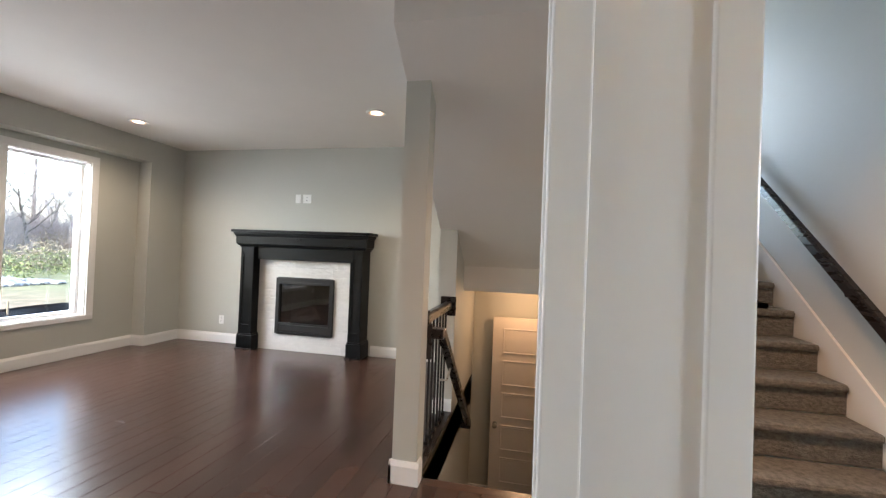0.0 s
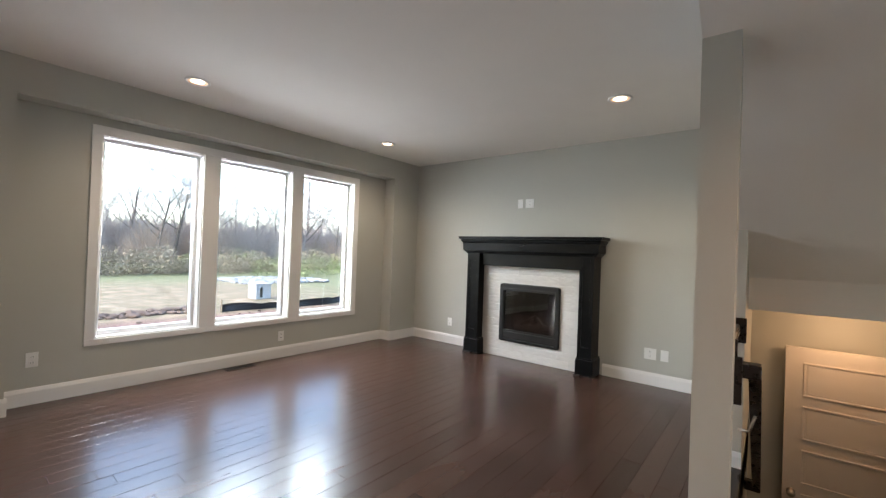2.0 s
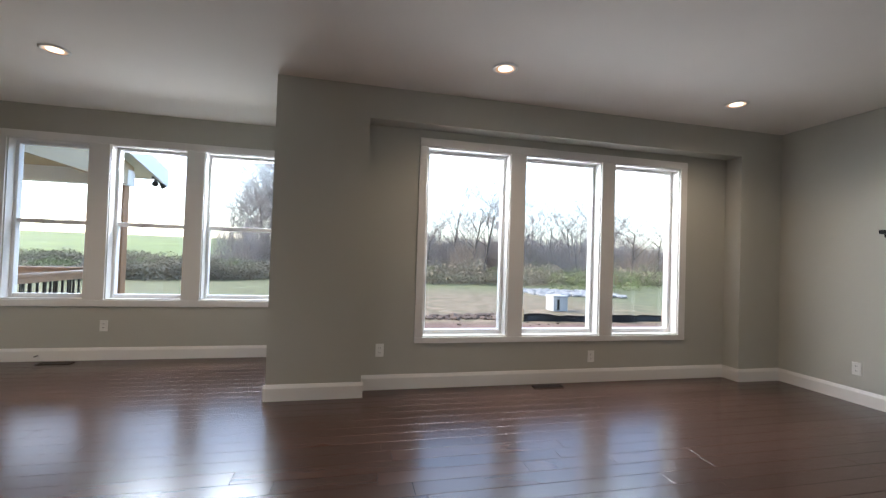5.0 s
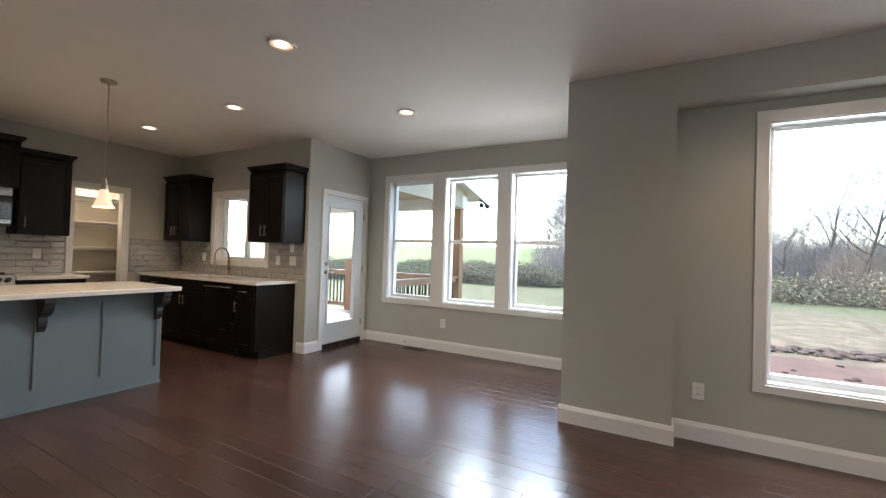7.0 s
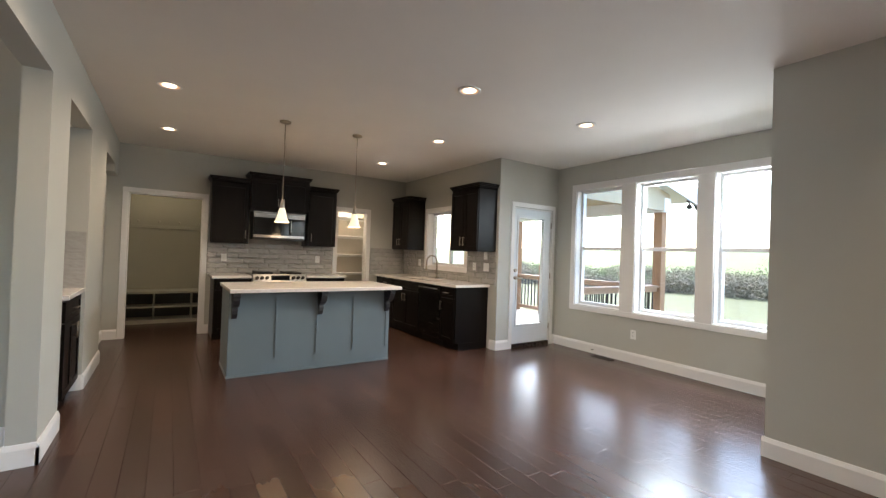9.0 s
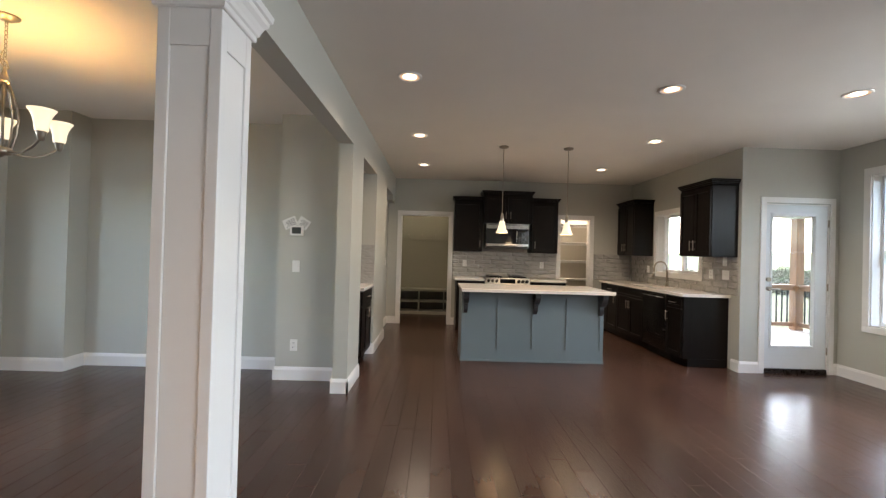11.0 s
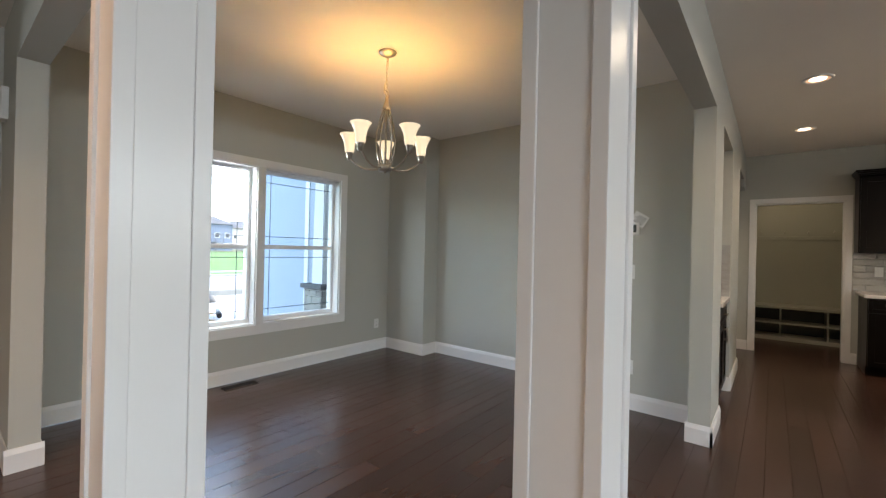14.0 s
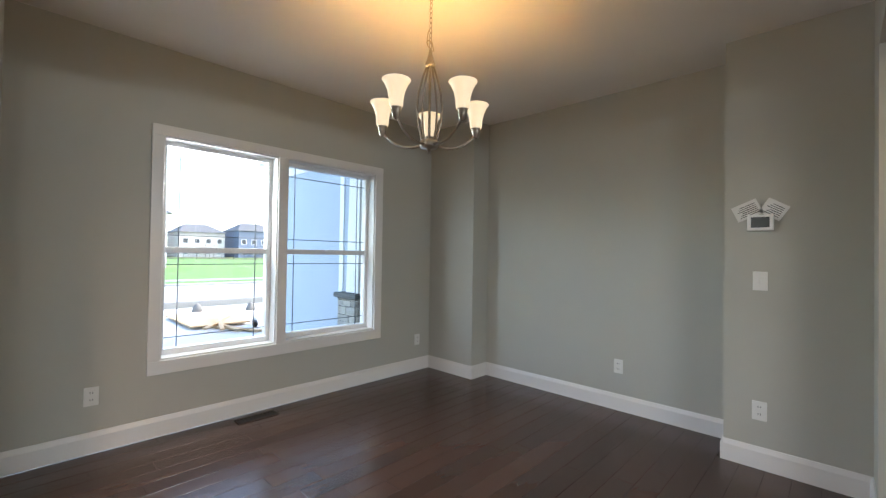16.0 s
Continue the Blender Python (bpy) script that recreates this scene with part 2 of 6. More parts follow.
def wall_with_holes(axis, c0, c1, a0, a1, z0, z1, holes):
    """A wall slab between c0 and c1 across `axis`, from a0 to a1 along it, with holes (a, b, z, z)."""
    bm = bmesh.new()
    cuts = sorted({a0, a1, *(h[0] for h in holes), *(h[1] for h in holes)})
    for s, e in zip(cuts, cuts[1:]):
        mid = (s + e) / 2
        spans, z = [], z0
        for h in sorted((h for h in holes if h[0] < mid < h[1]), key=lambda h: h[2]):
            if h[2] > z:
                spans.append((z, h[2]))
            z = h[3]
        if z < z1:
            spans.append((z, z1))
        for lo, hi in spans:
            if axis == "x":
                box(bm, c0, c1, s, e, lo, hi)
            else:
                box(bm, s, e, c0, c1, lo, hi)
    bmesh.ops.remove_doubles(bm, verts=bm.verts[:], dist=1e-5)
    inner = [f for f in bm.faces if any(g is not f and (g.calc_center_median() - f.calc_center_median()).length < 1e-5 for v in f.verts for g in v.link_faces)]
    bmesh.ops.delete(bm, geom=inner, context="FACES")
    return bm


# ---- setting ----
CH, BH = 2.72, 2.345     # ceiling, underside of the beams
XW, XN, XK, XE = -5.07, -6.42, -5.225, 2.945   # living, nook, sink and dining window walls
YN, YD, YS, YDS = 5.10, -3.465, -6.28, -3.125  # fireplace, deck door, kitchen and dining south walls

LW = [(1.13, 1.97), (2.13, 2.985), (3.14, 3.95)]
NW = [(-3.095, -2.35), (-2.15, -1.395), (-1.21, -0.445)]
DW = [(-2.08, -1.155), (-1.075, -0.255)]
structure("wall_west", wall_with_holes("x", XW - 0.2, XW, -0.2, 5.3, 0, CH, [(a, b, 0.475, 2.28) for a, b in LW]), WALL,
          "greige painted living room wall with three tall windows")
structure("wall_nook", wall_with_holes("x", XN - 0.2, XN, -3.665, 0.0, 0, CH, [(a, b, 0.65, 2.35) for a, b in NW]), WALL, "greige painted breakfast nook window wall")
structure("wall_pier", boxes((XN, -4.875, -0.2, 0.575, 0, CH)), WALL, "greige painted drywall pier between windows")
structure("wall_corner_pier", boxes((XW, -4.875, 4.56, YN, 0, CH)), WALL, "greige painted corner pier beside fireplace wall")
structure("soffit", boxes((XW, -4.875, 0.575, 4.56, 2.435, CH)), WALL, "greige soffit over the living room windows", "soffit")
structure("wall_deck_door", wall_with_holes("y", YD - 0.2, YD, XN - 0.2, XK, 0, CH, [(-6.3, -5.515, 0.03, 2.05)]), WALL, "greige wall holding the glazed deck door")
structure("wall_sink", wall_with_holes("x", XK - 0.2, XK, YS - 0.2, YD - 0.2, 0, CH, [(-5.38, -4.25, 1.12, 2.06)]), WALL, "greige kitchen wall with sink window")
structure("wall_kitchen", wall_with_holes("y", YS - 0.12, YS, XK, 0.9, 0, CH, [(-1.77, -0.86, 0, 2.05), (-4.43, -3.86, 0, 2.05)]), WALL, "greige kitchen end wall with two cased openings")
structure("wall_north", wall_with_holes("y", YN, YN + 0.25, XW - 0.2, -0.55, 0, CH, [(-3.2, -2.41, 0.235, 0.955)]), WALL, "greige fireplace wall")
structure("wall_dining_window", wall_with_holes("x", XE, XE + 0.2, YDS - 0.2, 2.0, 0, CH, [(a, b, 0.525, 2.10) for a, b in DW]), WALL, "greige dining room window wall")
structure("wall_dining_south", boxes((0.07, XE, YDS - 0.12, YDS, 0, CH)), WALL, "greige dining room back wall")
structure("wall_dining_corner", boxes((2.30, XE, YDS, -2.875, 0, CH)), WALL, "greige boxed corner in dining room")
structure("wall_thermostat", boxes((-0.61, 0.07, YDS - 0.12, -2.775, 0, CH)), WALL, "greige wall carrying the thermostat")
structure("wall_post_south", boxes((-0.745, -0.61, -2.96, -2.415, 0, BH)), WALL, "greige drywall post at dining opening")
structure("wall_niche_end", boxes((-0.745, -0.05, -4.95, -3.93, 0, BH)), WALL, "greige drywall post beside serving niche")
structure("wall_niche_back", boxes((-0.05, 0.05, -3.93, -3.245, 0, CH)), WALL, "greige back wall of serving niche")
structure("wall_niche_side", boxes((-0.61, -0.05, -3.245, -2.96, 0, BH)), WALL, "greige side wall of serving niche")
structure("wall_hall_side", boxes((-0.62, -0.50, YS, -5.83, 0, CH), (-0.74, -0.62, YS, -5.83, 2.25, CH)), WALL, "greige short hallway wall")
structure("wall_hall_back", boxes((0.05, 0.15, -5.83, -4.95, 0, CH), (-0.5, 0.15, -5.93, -5.83, 0, CH)), WALL, "greige wall inside hallway")
structure("beam_dining", boxes((-0.745, -0.61, -5.83, -0.15, BH, CH)), WALL, "greige boxed beam over dining opening", "beam")
bm = boxes((-0.02, 1.06 + 0.02, -0.0675, 0.0675, BH, CH))
bmesh.ops.transform(bm, matrix=pose(-0.64, -0.15, 0, 0, 0, math.degrees(math.atan2(0.75, 0.84))), verts=bm.verts[:])
for v in bm.verts:
    v.co.z = BH + 0.002 if v.co.z < 2.5 else CH
structure("beam_angled", bm, WALL, "greige boxed beam between two columns", "beam")
structure("beam_foyer", boxes((0.13, 2.27, 0.53, 0.665, BH, CH)), WALL, "greige boxed beam toward the foyer", "beam")
structure("wall_stub", boxes((2.27, XE, 0.53, 0.665, 0, CH)), WALL, "greige stub wall between dining room and foyer")

# stairwell
SX0, SX1, UX1, SY0 = -0.53, 0.50, 1.87, 2.45
structure("wall_stair_post", boxes((-0.68, -0.53, 2.37, 2.51, 0, 2.40)), WALL, "greige drywall post at the stair head")
structure("wall_stair_west", boxes((-0.68, -0.53, 3.47, YN + 0.25, 0, CH), (-0.68, -0.53, 2.37, YN + 0.25, -1.6, -0.02)), WALL, "greige stairwell wall")
bm = bmesh.new()
ends = [[bm.verts.new((x, y, z)) for y, z in ((2.10, 2.575), (3.90, 1.25), (3.90, 1.02), (4.02, 1.02), (4.02, 1.45), (2.10, CH))] for x in (-0.68, SX1)]
for i in range(6):
    j = (i + 1) % 6
    bm.faces.new((ends[0][i], ends[0][j], ends[1][j], ends[1][i]))
bm.faces.new(ends[0]), bm.faces.new(ends[1][::-1])
structure("stair_soffit", bm, CEIL, "sloped drywall soffit under the upper stair", "soffit")
structure("wall_stair_mid", wall_with_holes("x", SX1, SX1 + 0.11, 2.10, YN + 0.25, -1.6, CH + 1.5, [(4.05, 4.62, -1.36, 0.70)]), WALL, "greige wall between the two stair flights")
structure("wall_stair_end", boxes((-0.53, SX1, 4.75, 4.87, -1.6, 1.3)), WALL, "greige wall at the basement landing")
structure("wall_stair_up", boxes((UX1, UX1 + 0.12, 1.9, 6.4, -0.2, CH + 2.2)), material("pale_stair_wall_paint", (0.50, 0.50, 0.47), 0.6, scale=2, vary=0.03), "pale greige wall beside carpeted stair")
# Opening in this wall is unseen, added to let light onto the stair.
structure("wall_stair_top", wall_with_holes("y", 6.4, 6.5, SX1, 2.1, -0.2, CH + 2.2, [(0.75, 1.75, 2.4, 4.2)]), WALL, "greige wall behind the stair landing")
structure("baseboard_landing", boxes((-0.53, SX1, 4.735, 4.749, -1.36, -1.235), bevel=0.004), TRIM, "white baseboard at the basement landing", "baseboard")
structure("landing_ceiling", boxes((-0.53, SX1, 4.02, 4.75, 1.02, 1.10)), CEIL, "painted ceiling of basement landing", "ceiling")
structure("basement_landing", boxes((-0.53, SX1 + 1.2, 4.0, 4.75, -1.46, -1.36)), CARPET, "carpeted basement landing", "floor")
# Dimness of this wall comes from the shadowed olive colour.
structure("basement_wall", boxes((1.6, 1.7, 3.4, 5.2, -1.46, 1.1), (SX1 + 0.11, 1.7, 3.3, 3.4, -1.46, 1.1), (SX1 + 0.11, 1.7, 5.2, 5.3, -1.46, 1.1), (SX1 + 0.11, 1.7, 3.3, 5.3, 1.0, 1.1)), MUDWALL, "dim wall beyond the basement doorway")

# ceiling, closing walls
structure("ceiling", boxes((XN - 0.2, -0.68, YS - 0.2, YN + 0.25, CH, CH + 0.2), (-0.68, XE + 0.2, YS - 0.2, 2.10, CH, CH + 0.2)), CEIL, "flat painted ceiling with recessed lights", "ceiling")
structure("ceiling_stair", boxes((-0.68, 2.1, 2.10, 6.5, CH + 2.2, CH + 2.3)), CEIL, "stairwell ceiling", "ceiling")
structure("wall_foyer_north", boxes((UX1 + 0.12, XE + 0.2, 1.9, 2.0, 0, CH), (-0.68, SX1, 2.0, 2.1, CH, CH + 2.2), (SX1, UX1 + 0.12, 2.0, 2.1, CH, CH + 2.2), (-0.78, -0.68, 2.0, 6.5, CH + 0.2, CH + 2.2)), WALL, "greige foyer wall")
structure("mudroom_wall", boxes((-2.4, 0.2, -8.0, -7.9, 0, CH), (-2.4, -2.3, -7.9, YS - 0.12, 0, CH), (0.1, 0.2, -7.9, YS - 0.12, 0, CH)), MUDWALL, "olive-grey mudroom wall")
structure("mudroom_ceiling", boxes((-2.4, 0.2, -8.0, YS - 0.12, 2.5, 2.6)), CEIL, "mudroom ceiling", "ceiling")
structure("pantry_wall", boxes((-5.0, -3.2, -7.5, -7.4, 0, CH), (-5.0, -4.9, -7.4, YS - 0.12, 0, CH), (-3.3, -3.2, -7.4, YS - 0.12, 0, CH)), material("pantry_paint", (0.60, 0.55, 0.48), 0.6, scale=2, vary=0.03), "cream pantry walls")
structure("pantry_ceiling", boxes((-5.0, -3.2, -7.5, YS - 0.12, 2.6, 2.7)), CEIL, "pantry ceiling", "ceiling")
structure("subfloor", boxes((XN, XE, -8.0, SY0, -0.3, -0.014), (XN, -0.53, SY0, YN, -0.3, -0.014)), GAP, "dark plank joints in the floor", "floor")


# baseboards
def baseboard(name, x0, y0, x1, y1, side):
    """side: the way the wall faces, one of +x -x +y -y; the line runs along the wall face."""
    h, d = 0.135, 0.016
    s = 1 if side[0] == "+" else -1
    c = x0 if side[1] == "x" else y0
    prof = [(c, 0), (c + s * d, 0), (c + s * d, h - 0.03), (c + s * (d - 0.006), h - 0.012), (c + s * 0.006, h), (c, h)]
    bm = sweep(prof, y0, y1, "y") if side[1] == "x" else sweep(prof, x0, x1, "x")
    return structure(name, bm, TRIM, "white painted baseboard", "baseboard")


B = 0.016
for row in ((XW, 0.575, XW, 4.56, "+x"), (-4.875, -0.2 - B, -4.875, 0.575 + B, "+x"), (XW, 0.575, -4.875, 0.575, "+y"), (XW, 4.56, -4.875 + B, 4.56, "-y"),
            (-4.875, 4.56, -4.875, YN, "+x"), (-4.875, YN, -3.68, YN, "-y"), (-1.91, YN, -0.68, YN, "-y"), (XN, YD, XN, -0.2, "+x"), (XN, -0.2, -4.875, -0.2, "-y"),
            (XK - 0.0, YD - 0.13, XK, YD + B, "+x"), (-5.45, YD, XK, YD, "+y"), (XN, YD, -6.365, YD, "+y"),
            (XE, -2.875, XE, 0.53, "-x"), (2.30 - B, -2.875, XE, -2.875, "+y"), (2.30, YDS, 2.30, -2.875, "-x"), (0.07, YDS, 2.30, YDS, "+y"),
            (0.07, YDS, 0.07, -2.775 + B, "+x"), (-0.61, -2.775, 0.07, -2.775, "+y"), (-0.745 - B, -2.415, -0.61 + B, -2.415, "+y"), (-0.745, -2.96, -0.745, -2.415 + B, "-x"),
            (-0.61, -2.775, -0.61, -2.415, "+x"), (-0.745, -4.95 - B, -0.745, -3.93, "-x"), (-0.745, -4.95, -0.05, -4.95, "-y"), (-0.745, -3.93, -0.5, -3.93, "+y"), (-0.86 + 0.07, YS, -0.62, YS, "+y"), (-0.62, YS, -0.62, -5.83, "-x"),
            (-1.89, YS, -1.835, YS, "+y"),
            (-0.68 - B, 2.37, -0.53 + B, 2.37, "-y"), (-0.68, 2.37 - B, -0.68, 2.51 + B, "-x"), (-0.53, 2.37, -0.53, 2.45, "+x"), (-0.68, 3.47, -0.68, YN, "-x"), (-0.68, 3.47, -0.53, 3.47, "-y"),
            (2.27, 0.53 - B, 2.27, 0.665 + B, "-x"), (2.27, 0.53, XE, 0.53, "-y"), (2.27, 0.665, XE, 0.665, "+y"), (-0.53, 4.66, 0.45, 4.66, "-y")):
    name = "baseboard"
    ob = baseboard(name, *row)
    if row[-1] == "-y" and row[1] == 4.66:
        ob.location.z = -1.36


# ---- windows and doors ----
def rows_on(axis, face, s):
    """Boxes on a wall: depth into the wall from its inner face, along the wall, height."""
    def row(d0, d1, a0, a1, z0, z1):
        c0, c1 = sorted((face - s * d0, face - s * d1))
        a0, a1 = sorted((a0, a1))
        return (c0, c1, a0, a1, z0, z1) if axis == "x" else (a0, a1, c0, c1, z0, z1)
    return row


def window(name, axis, face, s, units, z0, z1, outer, label, meeting=None, grille=None, slider=False, casing=0.018):
    r = rows_on(axis, face, s)
    o0, o1, oz0, oz1 = outer
    root = thing(name, (face, (o0 + o1) / 2, oz0) if axis == "x" else ((o0 + o1) / 2, face, oz0), label, "window")
    root["kind"] = "structure"
    p = -casing
    first, last = units[0][0], units[-1][1]
    part("casing", boxes(r(p, 0, o0, o1, z1, oz1), bevel=0.003), TRIM, root)
    part("casing", boxes(r(p, 0, o0, o1, oz0, z0), bevel=0.003), TRIM, root)
    part("casing", boxes(r(p, 0, o0, first, z0, z1), bevel=0.003), TRIM, root)
    part("casing", boxes(r(p, 0, last, o1, z0, z1), bevel=0.003), TRIM, root)
    for (a, b), (c, d) in zip(units, units[1:]):
        part("mullion", boxes(r(p, 0, b, c, z0, z1), bevel=0.003), TRIM, root)
    for a, b in units:
        part("window_frame", boxes(r(0.001, 0.12, a, a + 0.010, z0, z1), r(0.001, 0.12, b - 0.010, b, z0, z1), r(0.001, 0.12, a, b, z1 - 0.010, z1)), TRIM, root)
        part("window_sill", boxes(r(0.001, 0.12, a, b, z0, z0 + 0.012), bevel=0.002), TRIM, root)
        w, d0, d1 = 0.042, 0.10, 0.17
        part("sash_frame", boxes(r(d0, d1, a + 0.01, a + w, z0 + 0.012, z1 - 0.01), r(d0, d1, b - w, b - 0.01, z0 + 0.012, z1 - 0.01),
                                 r(d0, d1, a + w, b - w, z0 + 0.012, z0 + w + 0.012), r(d0, d1, a + w, b - w, z1 - w, z1 - 0.01), bevel=0.003), VINYL, root)
        lo, hi = z0 + w, z1 - w
        panes = [(a + w, b - w, lo, hi)]
        if meeting:
            part("meeting_rail", boxes(r(d0 + 0.005, d1 - 0.01, a + w, b - w, meeting - 0.022, meeting + 0.022), bevel=0.004), VINYL, root)
            part("sash_lock", boxes(r(d0 - 0.012, d0 + 0.005, (a + b) / 2 - 0.03, (a + b) / 2 + 0.03, meeting + 0.004, meeting + 0.022), bevel=0.004), VINYL, root)
            panes = [(a + w, b - w, lo, meeting - 0.02), (a + w, b - w, meeting + 0.02, hi)]
        if slider:
            m = (a + b) / 2
            part("meeting_rail", boxes(r(d0 + 0.005, d1 - 0.01, m - 0.025, m + 0.025, lo, hi), bevel=0.004), VINYL, root)
            panes = [(a + w, m - 0.02, lo, hi), (m + 0.02, b - w, lo, hi)]
        for q0, q1, h0, h1 in panes:
            pane = part("pane", boxes(r(0.134, 0.138, q0, q1, h0, h1)), GLASS, root)
            pane.visible_shadow = False
            if grille:
                g, t = grille, 0.005
                part("grille", boxes(r(0.128, 0.1335, q0 + g, q0 + g + 0.006, h0, h1), r(0.128, 0.1335, q1 - g - 0.006, q1 - g, h0, h1),
                                     r(0.1285, 0.1330, q0, q1, h0 + g, h0 + g + 0.006), r(0.1285, 0.1330, q0, q1, h1 - g - 0.006, h1 - g)), GRILLE, root, "dark prairie-style grille bars")
    return root


GRILLE = material("pewter_grille", (0.10, 0.11, 0.12), 0.4, 0.3, bump=0)
window("window_1", "x", XW, 1, LW, 0.475, 2.28, (1.055, 4.035, 0.42, 2.36), "triple fixed picture window with white casing")
window("window_2", "x", XN, 1, NW, 0.65, 2.35, (-3.17, -0.37, 0.58, 2.43), "triple double-hung window with white casing", meeting=1.485)
window("window_3", "x", XK, 1, [(-5.38, -4.25)], 1.12, 2.06, (-5.45, -4.18, 1.05, 2.13), "white sliding window above the kitchen sink", slider=True)
window("window_4", "x", XE, -1, DW, 0.525, 2.10, (-2.17, -0.18, 0.43, 2.175), "twin double-hung window with prairie grilles", meeting=1.30, grille=0.085)

# glazed deck door
door = thing("door_1", (-5.9, YD, 0.03), "closed white deck door with full glass panel", "door")
door["kind"] = "structure"
part("casing", boxes((-6.36, -6.30, YD, YD + 0.018, 0, 2.06), (-5.515, -5.45, YD, YD + 0.018, 0, 2.06), (-6.36, -5.45, YD, YD + 0.018, 2.06, 2.125), bevel=0.003), TRIM, door)
part("jamb", boxes((-6.30, -6.285, YD - 0.2, YD - 0.001, 0.03, 2.05), (-5.53, -5.515, YD - 0.2, YD - 0.001, 0.03, 2.05), (-6.285, -5.53, YD - 0.2, YD - 0.001, 2.035, 2.05)), TRIM, door)
leaf = part("door_leaf", boxes((-6.283, -6.15, YD - 0.055, YD - 0.012, 0.06, 2.033), (-5.60, -5.532, YD - 0.055, YD - 0.012, 0.06, 2.033), (-6.15, -5.60, YD - 0.055, YD - 0.012, 0.06, 0.32),
                               (-6.15, -5.60, YD - 0.055, YD - 0.012, 1.92, 2.033)), DOORWHITE, door)
part("lite_frame", boxes((-6.165, -6.135, YD - 0.065, YD - 0.004, 0.305, 1.935), (-5.615, -5.585, YD - 0.065, YD - 0.004, 0.305, 1.935), (-6.135, -5.615, YD - 0.065, YD - 0.004, 0.305, 0.335),
                         (-6.135, -5.615, YD - 0.065, YD - 0.004, 1.905, 1.935), bevel=0.005), DOORWHITE, leaf)
pane = part("pane", boxes((-6.14, -5.61, YD - 0.037, YD - 0.032, 0.33, 1.91)), GLASS, leaf)
pane.visible_shadow = False
part("threshold", boxes((-6.285, -5.53, YD - 0.2, YD + 0.012, 0.0, 0.058), bevel=0.006), RAILWOOD, door, "dark wooden threshold")
bm = bmesh.new()
tube(bm, [(-5.565, YD - 0.012, 1.02), (-5.565, YD + 0.035, 1.02)], 0.025, 14)
tube(bm, [(-5.565, YD + 0.035, 1.02), (-5.58, YD + 0.045, 1.02), (-5.67, YD + 0.042, 1.018)], 0.009, 8)
part("lever_handle", bm, NICKEL, leaf, "nickel lever handle")
bm = tube(bmesh.new(), [(-5.565, YD - 0.012, 1.13), (-5.565, YD + 0.014, 1.13)], 0.026, 16)
part("deadbolt", bm, NICKEL, leaf, "nickel deadbolt")
for z in (0.28, 1.05, 1.82):
    part("hinge", tube(bmesh.new(), [(-6.287, YD + 0.002, z - 0.045), (-6.287, YD + 0.002, z + 0.045)], 0.008, 8), NICKEL, door, "nickel hinge")

# cased openings on the kitchen wall
for name, a, b, label in (("door_2", -1.77, -0.86, "white cased opening into the mudroom"), ("door_3", -4.43, -3.86, "white cased opening into the pantry")):
    root = thing(name, ((a + b) / 2, YS, 0), label, "doorway")
    root["kind"] = "structure"
    part("casing", boxes((a - 0.065, a, YS, YS + 0.018, 0, 2.05), (b, b + 0.065, YS, YS + 0.018, 0, 2.05), (a - 0.065, b + 0.065, YS, YS + 0.018, 2.05, 2.115), bevel=0.003), TRIM, root)
    part("jamb", boxes((a, a + 0.015, YS - 0.13, YS - 0.001, 0, 2.035), (b - 0.015, b, YS - 0.13, YS - 0.001, 0, 2.035), (a, b, YS - 0.13, YS - 0.001, 2.035, 2.049)), TRIM, root)

# open basement door
bd = thing("door_4", (0.47, 4.56, -1.36), "open cream five-panel basement door on stair landing", "door")
bd["kind"] = "structure"
BDOOR = material("cream_door_paint", (0.72, 0.64, 0.56), 0.4, scale=3, vary=0.03, bump=0.02)
DY = 4.635
leaf = part("door_leaf", boxes((-0.295, 0.455, DY, DY + 0.036, -1.35, 0.685), bevel=0.002), BDOOR, bd)
for k in range(5):
    z1 = 0.565 - k * 0.352
    z0 = z1 - 0.272
    pn = part("panel", boxes((-0.155, 0.315, DY - 0.003, DY + 0.002, z0 + 0.022, z1 - 0.022), bevel=0.0025), BDOOR, leaf)
    part("panel_moulding", boxes((-0.18, 0.34, DY - 0.010, DY + 0.002, z1 - 0.013, z1), (-0.18, 0.34, DY - 0.010, DY + 0.002, z0, z0 + 0.013), (-0.18, -0.171, DY - 0.009, DY + 0.002, z0 + 0.013, z1 - 0.013), (0.331, 0.34, DY - 0.009, DY + 0.002, z0 + 0.013, z1 - 0.013), bevel=0.002), BDOOR, leaf)
bm = bmesh.new()
revolve(bm, [(0.0, 0.0), (0.028, 0.0), (0.028, 0.008), (0.012, 0.015), (0.012, 0.035), (0.026, 0.045), (0.029, 0.058), (0.022, 0.07), (0.0, 0.073)], 16)
bmesh.ops.transform(bm, matrix=pose(-0.24, DY, -0.49, 90, 0, 0), verts=bm.verts[:])
part("door_knob", bm, NICKEL, leaf, "round bronze door knob")
for z in (-1.1, -0.33, 0.48):
    part("hinge", tube(bmesh.new(), [(0.466, DY - 0.006, z - 0.045), (0.466, DY - 0.006, z + 0.045)], 0.01, 8), BLACKMETAL, bd, "dark hinge")
part("casing", boxes((SX1 - 0.012, SX1, 3.99, 4.05, -1.36, 0.70), (SX1 - 0.012, SX1, 3.99, 4.63, 0.70, 0.76), bevel=0.003), TRIM, bd)


